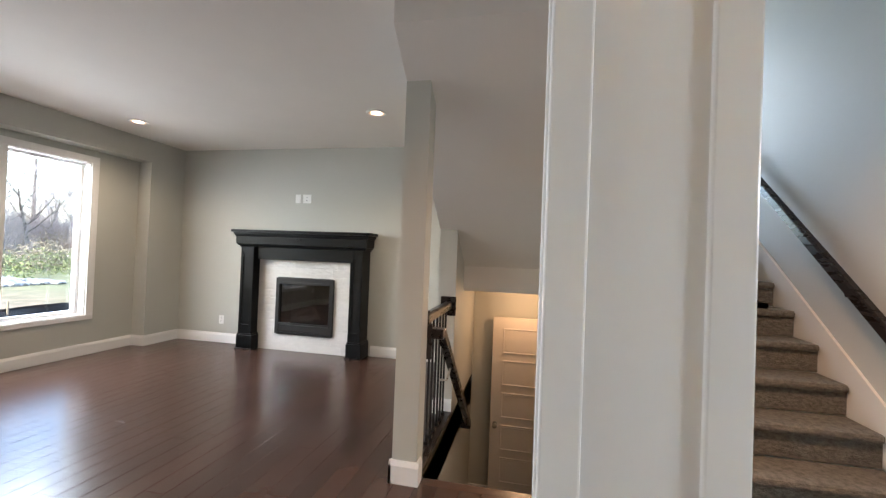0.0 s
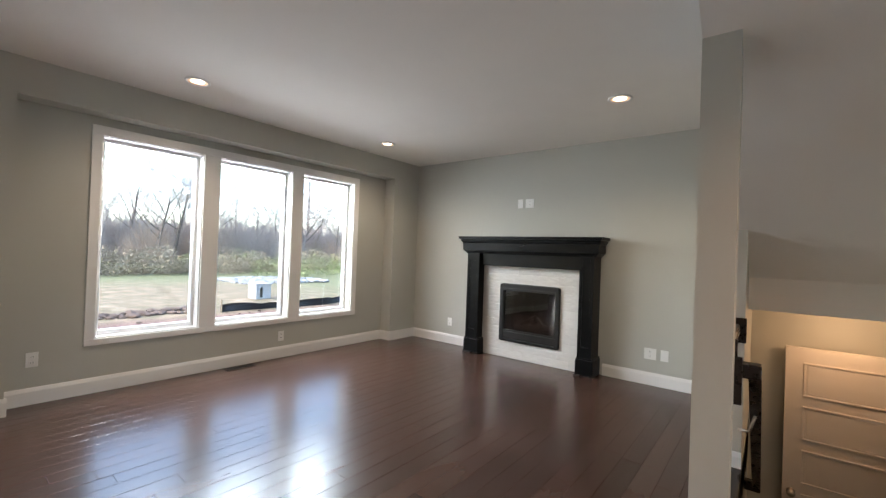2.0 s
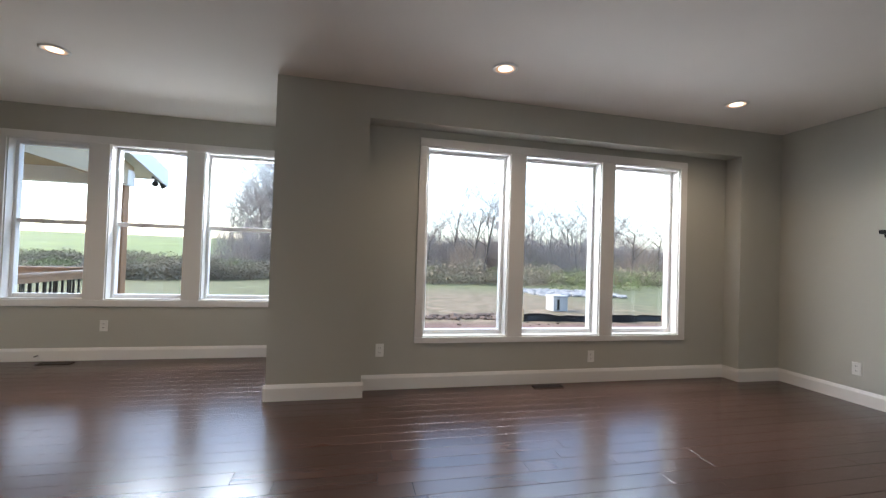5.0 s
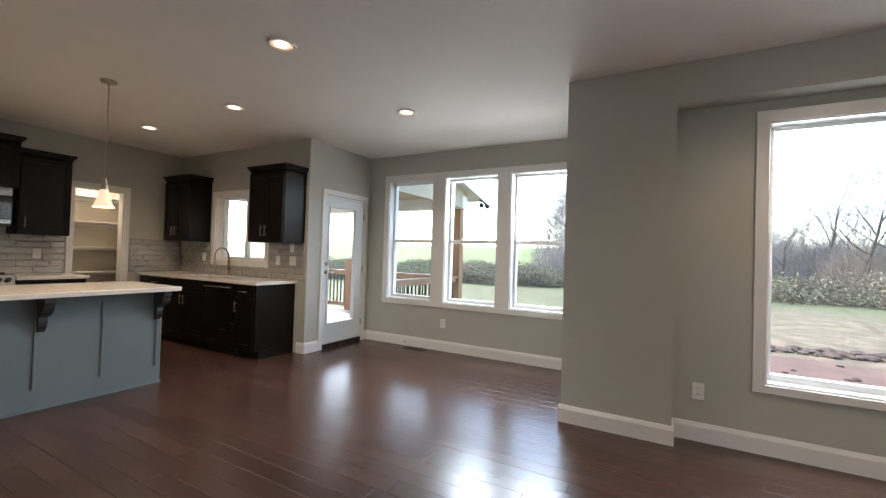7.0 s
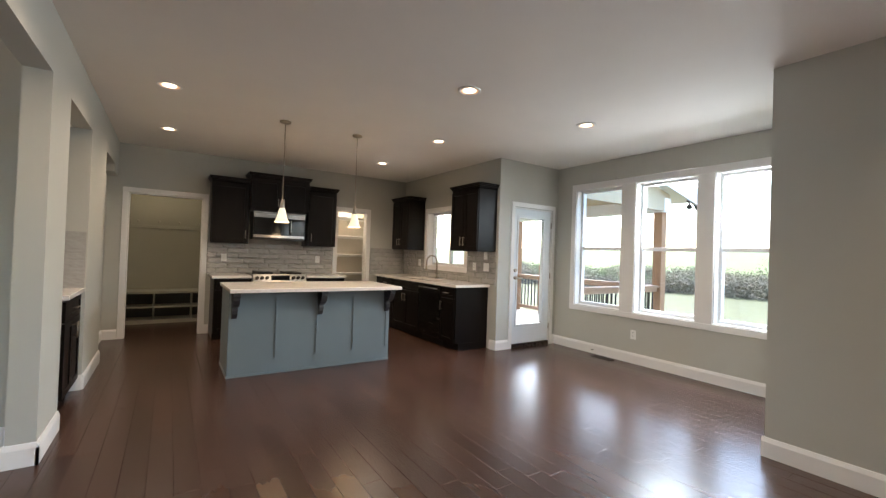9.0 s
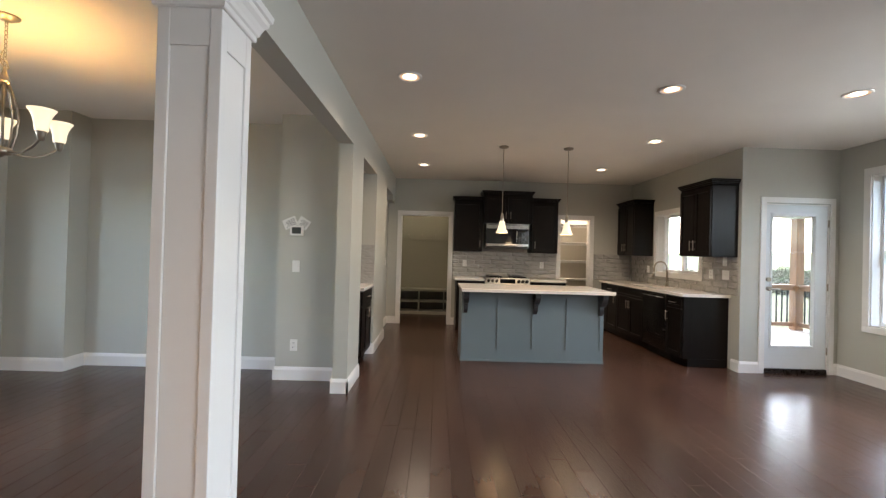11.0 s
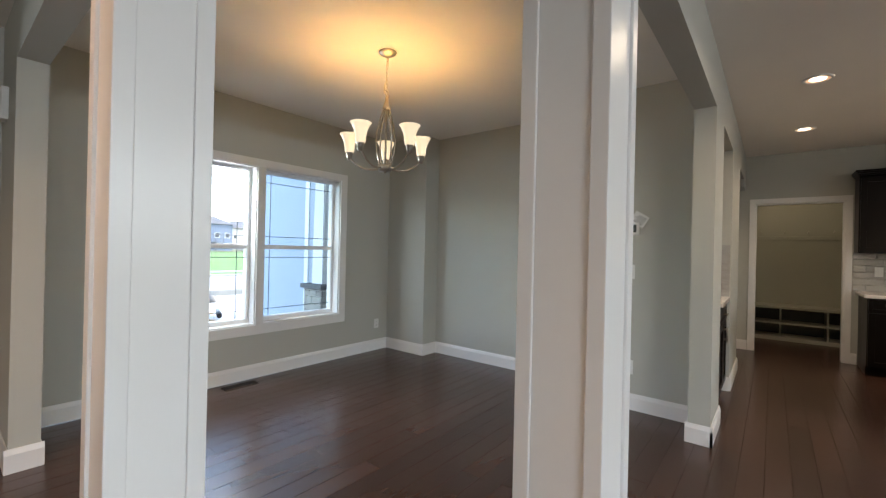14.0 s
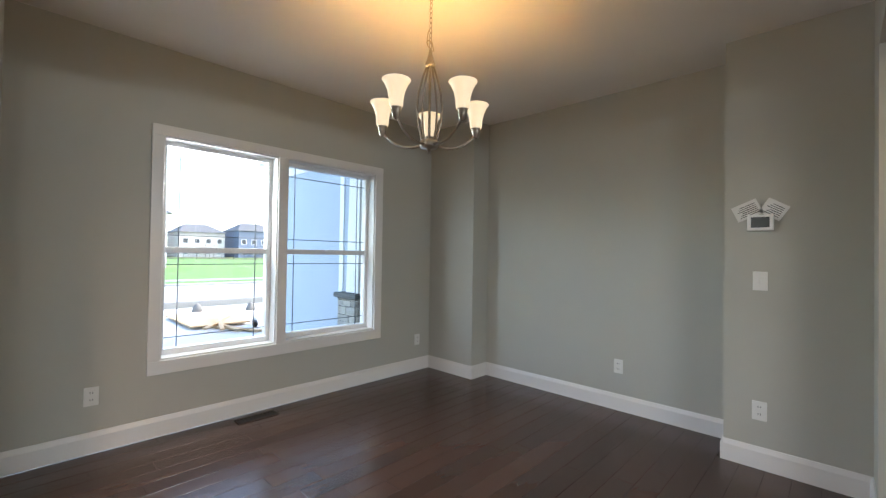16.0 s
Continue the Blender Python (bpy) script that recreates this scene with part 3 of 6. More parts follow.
# ---- panelled columns ----
def column(x0, x1, y0, y1, label):
    root = thing("column", ((x0 + x1) / 2, (y0 + y1) / 2, 0), label, "column", "panelled columns round the dining room")
    e = 0.009
    part("shaft", boxes((x0 + e, x1 - e, y0 + e, y1 - e, 0, BH), bevel=0.002), TRIM, root)
    w = 0.045
    for sx, sy in ((x0, y0), (x1, y0), (x0, y1), (x1, y1)):
        qx = (sx, sx + w) if sx == x0 else (sx - w, sx)
        qy = (sy, sy + w) if sy == y0 else (sy - w, sy)
        part("stile", boxes((*qx, *qy, 0.0, BH - 0.01), bevel=0.003), TRIM, root)
    for z0, z1 in ((0.16, 0.24), (BH - 0.27, BH - 0.12)):
        part("rail", boxes((x0 + w, x1 - w, y0 + 0.0012, y1 - 0.0012, z0, z1), (x0 + 0.0012, x1 - 0.0012, y0 + w, y1 - w, z0 + 0.001, z1 - 0.001)), TRIM, root)
    part("plinth", boxes((x0 - 0.016, x1 + 0.016, y0 - 0.016, y1 + 0.016, 0, 0.145), (x0 - 0.01, x1 + 0.01, y0 - 0.01, y1 + 0.01, 0.145, 0.16), bevel=0.005), TRIM, root)
    bm = stepped([(0.010, BH - 0.135), (0.014, BH - 0.130), (0.014, BH - 0.112), (0.022, BH - 0.106), (0.026, BH - 0.09), (0.036, BH - 0.068), (0.050, BH - 0.052), (0.052, BH - 0.034), (0.062, BH - 0.028), (0.066, BH - 0.001)], x0, x1, y0, y1)
    part("capital", bm, TRIM, root, "stepped crown moulding capital")
    return root


column(-0.757, -0.522, -0.272, -0.037, "white panelled square column beside the living room")
column(0.090, 0.299, 0.496, 0.712, "white panelled square column beside the foyer")

# ---- stairs, rails ----
structure("stair_nosing", boxes((-0.53, SX1, SY0 - 0.06, SY0 + 0.02, -0.028, 0.001), bevel=0.006), WOOD, "dark wood nosing at the stair head", "trim")
down = thing("basement_stair", (0, SY0, -1.36), "carpeted flight going down to the basement landing", "stair")
for k in range(7):
    y = SY0 + 0.01 + 0.245 * k
    z = -0.194 * (k + 1)
    part("tread", boxes((SX0, SX1, y, y + 0.27, z - 0.04, z), bevel=0.012), CARPET, down)
    part("riser", boxes((SX0, SX1, y - 0.005, y + 0.012, z - 0.0, z + 0.165)), CARPET, down)
up = thing("upper_stair", (1.24, 2.0, 0), "grey carpeted flight rising beside a pale wall", "stair")
for k in range(9):
    y, z = 2.05 + 0.247 * k - 0.0, 0.177 * (k + 1)
    part("tread", boxes((SX1 + 0.111, UX1 - 0.02, y - 0.03, y + 0.25, z - 0.05, z), bevel=0.02), CARPET, up)
    part("riser", boxes((SX1 + 0.111, UX1 - 0.02, y, y + 0.02, z - 0.177, z - 0.03)), CARPET, up)
part("landing", boxes((SX1 + 0.111, UX1 - 0.02, 2.05 + 0.247 * 9, 6.38, 1.5, 1.593)), CARPET, up)
bm = bmesh.new()
q = [[bm.verts.new((x, y, z)) for y, z in ((1.98, 0.0), (1.98, 0.17), (2.03, 0.30), (4.3, 1.93), (4.3, 1.5))] for x in (UX1 - 0.018, UX1 - 0.001)]
for i in range(5):
    j = (i + 1) % 5
    bm.faces.new((q[0][i], q[0][j], q[1][j], q[1][i]))
bm.faces.new(q[0]), bm.faces.new(q[1][::-1])
structure("stair_skirt", bm, TRIM, "white painted stair skirt board", "trim")


def bar(bm, a, b, w, h):
    """A square-edged rail between two points."""
    a, b = Vector(a), Vector(b)
    d = (b - a).normalized()
    side = d.cross(Vector((0, 0, 1))).normalized() * w / 2
    up_v = side.cross(d).normalized() * h / 2
    vs = [[bm.verts.new(p + i * side + j * up_v) for i, j in ((-1, -1), (1, -1), (1, 0.6), (0.6, 1), (-0.6, 1), (-1, 0.6))] for p in (a, b)]
    for i in range(6):
        bm.faces.new((vs[0][i], vs[0][(i + 1) % 6], vs[1][(i + 1) % 6], vs[1][i]))
    bm.faces.new(vs[0][::-1]), bm.faces.new(vs[1])
    return bm


hr = thing("stair_handrail", (UX1 - 0.08, 3.0, 1.4), "dark stained wall handrail beside the carpeted stair", "handrail")
part("rail", bar(bmesh.new(), (UX1 - 0.075, 2.25, 0.90), (UX1 - 0.075, 4.9, 0.90 + 2.65 * 0.79), 0.05, 0.06), RAILWOOD, hr)
for y in (2.75, 3.7, 4.7):
    z = 0.90 + (y - 2.25) * 0.79
    part("bracket", tube(bmesh.new(), [(UX1, y, z - 0.09), (UX1 - 0.06, y, z - 0.09), (UX1 - 0.075, y, z - 0.03)], 0.008, 8), BLACKMETAL, hr)
part("rosette", boxes((UX1 - 0.1, UX1, 2.23, 2.29, 0.82, 0.90), bevel=0.006), RAILWOOD, hr)

guard = thing("stair_guard", (-0.58, 3.0, 0), "dark wood guard rail with black iron balusters", "railing")
part("shoe_rail", boxes((-0.64, -0.525, 2.51, 3.47, -0.03, 0.035), bevel=0.006), RAILWOOD, guard)
part("top_rail", bar(bmesh.new(), (-0.585, 2.51, 0.93), (-0.585, 3.47, 0.93), 0.062, 0.06), RAILWOOD, guard)
for y in (2.513, 3.445):
    part("rosette", boxes((-0.65, -0.52, y, y + 0.022, 0.84, 1.0), bevel=0.004), RAILWOOD, guard)
for k in range(8):
    y = 2.60 + 0.11 * k
    part("baluster", boxes((-0.5925, -0.5775, y - 0.0075, y + 0.0075, 0.03, 0.91), (-0.601, -0.569, y - 0.016, y + 0.016, 0.034, 0.06), bevel=0.002), BLACKMETAL, guard, "black iron baluster")
hd = thing("descending_handrail", (-0.45, 2.6, 0.8), "dark wood handrail descending to the basement", "handrail")
part("rail", bar(bmesh.new(), (-0.455, 2.60, 0.86), (-0.455, 4.05, 0.86 - 1.45 * 0.79), 0.05, 0.062), RAILWOOD, hd)
part("return", boxes((-0.55, -0.43, 2.515, 2.60, 0.825, 0.89), bevel=0.008), RAILWOOD, hd)
part("rosette", boxes((-0.60, -0.50, 2.511, 2.53, 0.70, 0.92), bevel=0.004), RAILWOOD, hd)
part("lower_return", boxes((-0.53, -0.43, 4.0, 4.06, -0.32, -0.25), bevel=0.008), RAILWOOD, hd)
part("bracket", tube(bmesh.new(), [(-0.529, 2.95, 0.45), (-0.48, 2.95, 0.45), (-0.455, 2.95, 0.54)], 0.008, 8), NICKEL, hd, "nickel bracket")


# ---- fireplace ----
fp = thing("fireplace", (-2.81, 4.97, 0), "black mantel fireplace with white wavy tile surround", "fireplace")
FX0, FX1 = -3.49, -2.14
part("tile_backing", boxes((FX0 - 0.02, -3.205, 4.985, 5.099, 0, 1.22), (-2.405, FX1 + 0.02, 4.985, 5.099, 0, 1.22), (-3.205, -2.405, 4.985, 5.099, 0, 0.235), (-3.205, -2.405, 4.985, 5.099, 0.955, 1.22)), GROUT, fp)
rng_t = random.Random(3)


def wavy_tile(bm, axis, c, s, a0, a1, z0, z1, phase):
    """A glazed tile with a gently waved face on a wall at depth c."""
    us, vs = (0.0, 0.025, 0.2, 0.4, 0.6, 0.8, 0.975, 1.0), (0.0, 0.05, 0.28, 0.5, 0.72, 0.95, 1.0)
    depth, wave = (0.0065, 0.0062) if s > 0 else (0.0008, 0.0011)
    g = []
    for u in us:
        col = []
        for v in vs:
            inner = 0 < u < 1 and 0 < v < 1
            d = depth + wave * math.sin(8 * u + phase) * math.sin(5.5 * v + phase * 1.7) if inner else 0
            a, z = a0 + u * (a1 - a0), z0 + v * (z1 - z0)
            col.append(bm.verts.new((c + s * d, a, z) if axis == "x" else (a, c + s * d, z)))
        g.append(col)
    for i in range(len(us) - 1):
        for j in range(len(vs) - 1):
            f = bm.faces.new((g[i][j], g[i + 1][j], g[i + 1][j + 1], g[i][j + 1]))
            f.smooth = 0 < i < len(us) - 2 and 0 < j < len(vs) - 2


def tile_field(parent, mat, axis, c, s, a0, a1, z0, z1, tw, th, holes=(), gap=0.003):
    row, z = 0, z0
    while z < z1 - 0.01:
        top = min(z + th, z1)
        a = a0 - (tw * (0.0, 0.5, 0.28)[row % 3])
        while a < a1:
            b0, b1 = max(a, a0) + gap / 2, min(a + tw, a1) - gap / 2
            spans = [(b0, b1)]
            for h0, h1, hz0, hz1 in holes:
                if z + th / 2 > hz0 and z + th / 2 < hz1:
                    nxt = []
                    for u, v in spans:
                        if v <= h0 or u >= h1:
                            nxt.append((u, v))
                        else:
                            if u < h0:
                                nxt.append((u, h0))
                            if v > h1:
                                nxt.append((h1, v))
                    spans = nxt
            for u, v in spans:
                if v - u > 0.015:
                    bm = bmesh.new()
                    wavy_tile(bm, axis, c, s, u, v, z + gap / 2, top - gap / 2, rng_t.uniform(0, 6.28))
                    part("tile", bm, mat, parent)
            a += tw
        z += th
        row += 1


tile_field(fp, TILE_W, "y", 4.985, -1, FX0, FX1, 0.0, 1.2, 0.305, 0.1, [(-3.205, -2.405, 0.24, 0.955)], 0.0014)
for x0, x1 in ((-3.70, -3.485), (-2.135, -1.95)):
    pil = part("pilaster", boxes((x0 + 0.012, x1 - 0.012, 4.862, 5.099, 0.2, 1.36)), BLACKWOOD, fp)
    part("plinth", boxes((x0 - 0.004, x1 + 0.012, 4.838, 5.099, 0.0, 0.19), (x0 + 0.002, x1 + 0.006, 4.845, 5.099, 0.19, 0.21), bevel=0.004), BLACKWOOD, pil)
    part("panel_frame", boxes((x0 + 0.012, x0 + 0.05, 4.850, 4.8625, 0.21, 1.36), (x1 - 0.05, x1 - 0.012, 4.850, 4.8625, 0.21, 1.36), (x0 + 0.05, x1 - 0.05, 4.850, 4.8625, 0.21, 0.33), (x0 + 0.05, x1 - 0.05, 4.850, 4.8625, 1.26, 1.36), bevel=0.002), BLACKWOOD, pil)
part("frieze", boxes((-3.475, -2.135, 4.90, 5.099, 1.2, 1.36), bevel=0.003), BLACKWOOD, fp)
bm = stepped([(0.0, 1.355), (0.004, 1.372), (0.020, 1.380), (0.022, 1.392), (0.036, 1.398), (0.038, 1.50), (0.050, 1.506), (0.052, 1.518), (0.060, 1.522), (0.062, 1.548), (0.084, 1.552), (0.085, 1.585)], -3.735, -1.95, 4.885, 5.099, wall=True)
part("mantel_shelf", bm, BLACKWOOD, fp, "black stepped mantel shelf")
for tx0, tx1 in ((-3.715, -3.465), (-2.15, -1.928)):
    part("toe_moulding", boxes((tx0, tx1, 4.828, 4.838, 0, 0.02)), RAILWOOD, fp)
fi = part("firebox", boxes((-3.2, -2.41, 5.30, 5.32, 0.235, 0.955), (-3.22, -3.2, 4.96, 5.32, 0.235, 0.955), (-2.41, -2.39, 4.96, 5.32, 0.235, 0.955), (-3.2, -2.41, 4.97, 5.32, 0.955, 0.975), (-3.2, -2.41, 4.97, 5.32, 0.215, 0.235)), BLACKMETAL, fp)
part("firebox_frame", boxes((-3.215, -3.165, 4.952, 4.99, 0.225, 0.965), (-2.445, -2.395, 4.952, 4.99, 0.225, 0.965), (-3.165, -2.445, 4.952, 4.99, 0.895, 0.965), (-3.165, -2.445, 4.952, 4.99, 0.225, 0.245), bevel=0.0015), BLACKMETAL, fi)
part("hood", boxes((-3.165, -2.445, 4.945, 4.985, 0.885, 0.915), bevel=0.005), BLACKMETAL, fi)
part("louvre", boxes((-3.165, -2.445, 4.96, 4.985, 0.255, 0.345), (-3.165, -2.445, 4.952, 4.965, 0.352, 0.375), bevel=0.004), BLACKMETAL, fi)
pane = part("fire_glass", boxes((-3.165, -2.445, 4.982, 4.986, 0.375, 0.885)), FIREGLASS, fi)
pane.visible_shadow = False
LOG = material("charred_ceramic_log", (0.20, 0.15, 0.11), 0.9, scale=20, vary=0.5, bump=0.6, fine=60)
for a, b, r in (((-3.05, 5.10, 0.40), (-2.62, 5.16, 0.44), 0.035), ((-2.98, 5.06, 0.45), (-2.78, 5.18, 0.56), 0.028), ((-2.60, 5.06, 0.42), (-2.78, 5.16, 0.54), 0.026), ((-2.9, 5.05, 0.4), (-2.7, 5.05, 0.41), 0.03)):
    pts = [Vector(a).lerp(Vector(b), t) + Vector((0, 0, 0.008 * math.sin(9 * t))) for t in (0, 0.25, 0.5, 0.75, 1)]
    part("log", tube(bmesh.new(), pts, [r, r * 1.15, r, r * 1.1, r * 0.8], 9), LOG, fi, "charred ceramic log")


# ---- kitchen ----
def shaker(axis, face, s, a0, a1, z0, z1, parent, handle=None, drawer=False, mat=ESPRESSO):
    """A framed cabinet front on the plane `face`, standing 0.02 proud; handle: (along, z, 'v' or 'h')."""
    r = rows_on(axis, face, s)
    w = 0.055 if not drawer else 0.035
    g = 0.002
    a0, a1, z0, z1 = a0 + g, a1 - g, z0 + g, z1 - g
    d = part("drawer_front" if drawer else "door", boxes(r(-0.02, 0, a0, a0 + w, z0, z1), r(-0.02, 0, a1 - w, a1, z0, z1), r(-0.02, 0, a0 + w, a1 - w, z0, z0 + w), r(-0.02, 0, a0 + w, a1 - w, z1 - w, z1),
                                             r(-0.010, 0, a0 + w, a1 - w, z0 + w, z1 - w), bevel=0.0015), mat, parent)
    if handle:
        a, z, way = handle
        h = 0.065
        ends = ((a, z - h), (a, z + h)) if way == "v" else ((a - h, z), (a + h, z))
        bm = bmesh.new()
        pt = lambda dep, q: (face + s * dep, q[0], q[1]) if axis == "x" else (q[0], face + s * dep, q[1])
        tube(bm, [pt(0.05, ends[0]), pt(0.05, ends[1])], 0.006, 8)
        for k in (0.15, 0.85):
            q = (ends[0][0] + k * (ends[1][0] - ends[0][0]), ends[0][1] + k * (ends[1][1] - ends[0][1]))
            tube(bm, [pt(0.018, q), pt(0.05, q)], 0.004, 6)
        part("handle", bm, NICKEL, d, "nickel bar handle")
    return d


def crown(axis, face, s, back, a0, a1, z, parent):
    r = rows_on(axis, face, s)
    bm = bmesh.new()
    depth = abs(back - face)
    for o, h0, h1 in ((0.0, -0.085, -0.06), (0.012, -0.06, -0.04), (0.026, -0.04, -0.02), (0.036, -0.02, 0.0)):
        box(bm, *r(-o, depth, a0 - o, a1 + o, z + h0, z + h1), bevel=0.003)
    part("crown", bm, ESPRESSO, parent, "dark crown moulding")


def wall_cabinet(axis, face, s, back, a0, a1, z0, z1, doors, label):
    root = thing("wall_cabinet", ((face + back) / 2, (a0 + a1) / 2, z0) if axis == "x" else ((a0 + a1) / 2, (face + back) / 2, z0), label, "cabinet", "dark kitchen wall cabinets")
    r = rows_on(axis, face, s)
    part("body", boxes(r(0, abs(back - face), a0, a1, z0, z1 - 0.06), bevel=0.002), ESPRESSO, root)
    for d0, d1, h in doors:
        shaker(axis, face, s, d0, d1, z0 + 0.01, z1 - 0.09, root, (h, z0 + 0.14, "v"))
    crown(axis, face, s, back, a0, a1, z1, root)
    return root


# south run of wall cabinets, y = -5.95 fronts
CF = -5.95
wall_cabinet("y", CF, 1, YS, -2.36, -1.85, 1.385, 2.37, [(-2.35, -1.86, -2.31)], "espresso shaker wall cabinet beside the microwave")
wall_cabinet("y", CF + 0.05, 1, YS, -3.24, -2.365, 1.90, 2.48, [(-2.80, -2.375, -2.76), (-3.23, -2.805, -2.845)], "taller espresso wall cabinet above the microwave")
wall_cabinet("y", CF, 1, YS, -3.72, -3.245, 1.385, 2.37, [(-3.71, -3.255, -3.30)], "espresso shaker wall cabinet beside the pantry")
# sink wall
XF = -4.90
wall_cabinet("x", XF, 1, XK, -6.13, -5.51, 1.385, 2.34, [(-6.12, -5.825, -5.865), (-5.82, -5.52, -5.78)], "espresso corner wall cabinet beside the sink window")
wall_cabinet("x", XF, 1, XK, -4.17, -3.52, 1.385, 2.34, [(-4.16, -3.85, -3.885), (-3.845, -3.53, -3.81)], "espresso wall cabinet at the end of the sink run")

# microwave
mw = thing("microwave", (-2.81, -6.1, 1.46), "stainless over-the-range microwave with black glass", "microwave")
part("body", boxes((-3.19, -2.42, YS + 0.001, -5.93, 1.46, 1.895), bevel=0.004), DARKSTEEL, mw)
dr = part("door", boxes((-3.19, -2.42, -5.93, -5.90, 1.49, 1.535), (-3.19, -2.42, -5.93, -5.90, 1.80, 1.895), bevel=0.004), STEEL, mw, "stainless door bands")
part("window", boxes((-2.98, -2.42, -5.93, -5.905, 1.535, 1.80)), BLACKGLASS, mw, "black glass door window")
part("control_panel", boxes((-3.19, -2.985, -5.93, -5.905, 1.535, 1.80)), BLACKGLASS, mw, "dark glass control panel")
part("handle", tube(bmesh.new(), [(-2.965, -5.90, 1.56), (-2.965, -5.865, 1.58), (-2.965, -5.865, 1.76), (-2.965, -5.90, 1.78)], 0.010, 8), STEEL, mw)
part("vent_grille", boxes(*[(-3.17, -2.44, -5.925, -5.897, 1.865 + 0.007 * k, 1.868 + 0.007 * k) for k in range(3)]), BLACKMETAL, mw)
part("buttons", boxes(*[(-3.17 + 0.05 * i, -3.135 + 0.05 * i, -5.906, -5.903, 1.56 + 0.035 * j, 1.58 + 0.035 * j) for i in range(4) for j in range(4)]), DARKSTEEL, mw)

# range
rg = thing("range", (-2.78, -5.9, 0), "stainless slide-in range with black glass top", "stove")
part("body", boxes((-3.16, -2.40, YS + 0.02, -5.66, 0.02, 0.90), bevel=0.004), STEEL, rg)
part("cooktop", boxes((-3.175, -2.385, YS + 0.01, -5.66, 0.90, 0.925), bevel=0.004), BLACKGLASS, rg, "black glass cooktop")
bm = bmesh.new()
ends = [[bm.verts.new((x, y, z)) for y, z in ((-5.66, 0.80), (-5.604, 0.80), (-5.598, 0.815), (-5.628, 0.938), (-5.636, 0.944), (-5.66, 0.944))] for x in (-3.165, -2.395)]
for i in range(6):
    bm.faces.new((ends[0][i], ends[0][(i + 1) % 6], ends[1][(i + 1) % 6], ends[1][i]))
bm.faces.new(ends[0][::-1]), bm.faces.new(ends[1])
bmesh.ops.recalc_face_normals(bm, faces=bm.faces[:])
cp = part("control_panel", bm, STEEL, rg, "stainless control panel")
part("display", bar(bmesh.new(), (-2.91, -5.609, 0.886), (-2.65, -5.609, 0.886), 0.02, 0.07), BLACKGLASS, cp)
for x in (-3.11, -3.04, -2.97, -2.59, -2.52, -2.45):
    bm = tube(bmesh.new(), [(x, -5.612, 0.884), (x, -5.575, 0.893)], [0.025, 0.021], 16)
    part("knob", bm, DARKSTEEL, cp)
part("oven_door", boxes((-3.15, -2.41, -5.66, -5.625, 0.20, 0.79), bevel=0.006), BLACKGLASS, rg)
part("oven_handle", tube(bmesh.new(), [(-3.10, -5.58, 0.74), (-2.46, -5.58, 0.74)], 0.012, 10), STEEL, rg)
for x in (-3.0, -2.58):
    part("burner", boxes((x - 0.11, x + 0.11, -6.2, -5.70, 0.925, 0.962), bevel=0.006), BLACKMETAL, rg)


def base_cabinet(axis, face, s, back, a0, a1, fronts, label, end=None):
    root = thing("base_cabinet", ((face + back) / 2, (a0 + a1) / 2, 0) if axis == "x" else ((a0 + a1) / 2, (face + back) / 2, 0), label, "cabinet", "dark kitchen base cabinets")
    r = rows_on(axis, face, s)
    dep = abs(back - face)
    part("body", boxes(r(0, dep, a0, a1, 0.10, 0.875), bevel=0.002), ESPRESSO, root)
    part("toe_kick", boxes(r(0.06, dep, a0, a1, 0.0, 0.10)), ESPRESSO, root)
    for kind, d0, d1, z0, z1, h in fronts:
        shaker(axis, face, s, d0, d1, z0, z1, root, h, drawer=kind == "drawer")
    return root


BF = -5.66
base_cabinet("y", BF, 1, YS, -2.385, -1.90, [("drawer", -2.38, -1.905, 0.72, 0.865, (-2.14, 0.79, "h")), ("door", -2.38, -1.905, 0.11, 0.715, (-2.34, 0.62, "v"))], "espresso base cabinet beside the range")
base_cabinet("y", BF, 1, YS, -3.80, -3.175, [("drawer", -3.79, -3.18, 0.72, 0.865, (-3.48, 0.79, "h")), ("door", -3.79, -3.18, 0.11, 0.715, (-3.22, 0.62, "v"))], "espresso base cabinet between range and pantry")
XB = -4.66
base_cabinet("x", XB, 1, XK, -6.27, -5.56, [("drawer", -6.0, -5.565, 0.72, 0.865, (-5.8, 0.79, "h")), ("door", -6.0, -5.565, 0.11, 0.715, (-5.62, 0.62, "v"))], "espresso corner base cabinet")
base_cabinet("x", XB, 1, XK, -5.56, -4.64, [("drawer", -5.555, -4.645, 0.72, 0.865, None), ("door", -5.555, -5.10, 0.11, 0.715, (-5.14, 0.60, "v")), ("door", -5.10, -4.645, 0.11, 0.715, (-5.06, 0.60, "v"))], "espresso sink base cabinet")
base_cabinet("x", XB, 1, XK, -4.03, -3.66, [("drawer", -4.025, -3.68, 0.72, 0.865, (-3.85, 0.79, "h")), ("door", -4.025, -3.68, 0.11, 0.715, (-3.98, 0.60, "v"))], "espresso end base cabinet")
dwash = thing("dishwasher", (-4.95, -4.335, 0), "dark stainless dishwasher with bar handle", "dishwasher")
part("body", boxes((XK + 0.02, XB - 0.005, -4.635, -4.035, 0.10, 0.87)), BLACKMETAL, dwash)
part("door", boxes((XB - 0.005, XB + 0.022, -4.632, -4.038, 0.11, 0.868), bevel=0.004), DARKSTEEL, dwash)
part("handle", tube(bmesh.new(), [(XB + 0.02, -4.60, 0.82), (XB + 0.055, -4.59, 0.82), (XB + 0.055, -4.08, 0.82), (XB + 0.02, -4.07, 0.82)], 0.010, 8), STEEL, dwash)
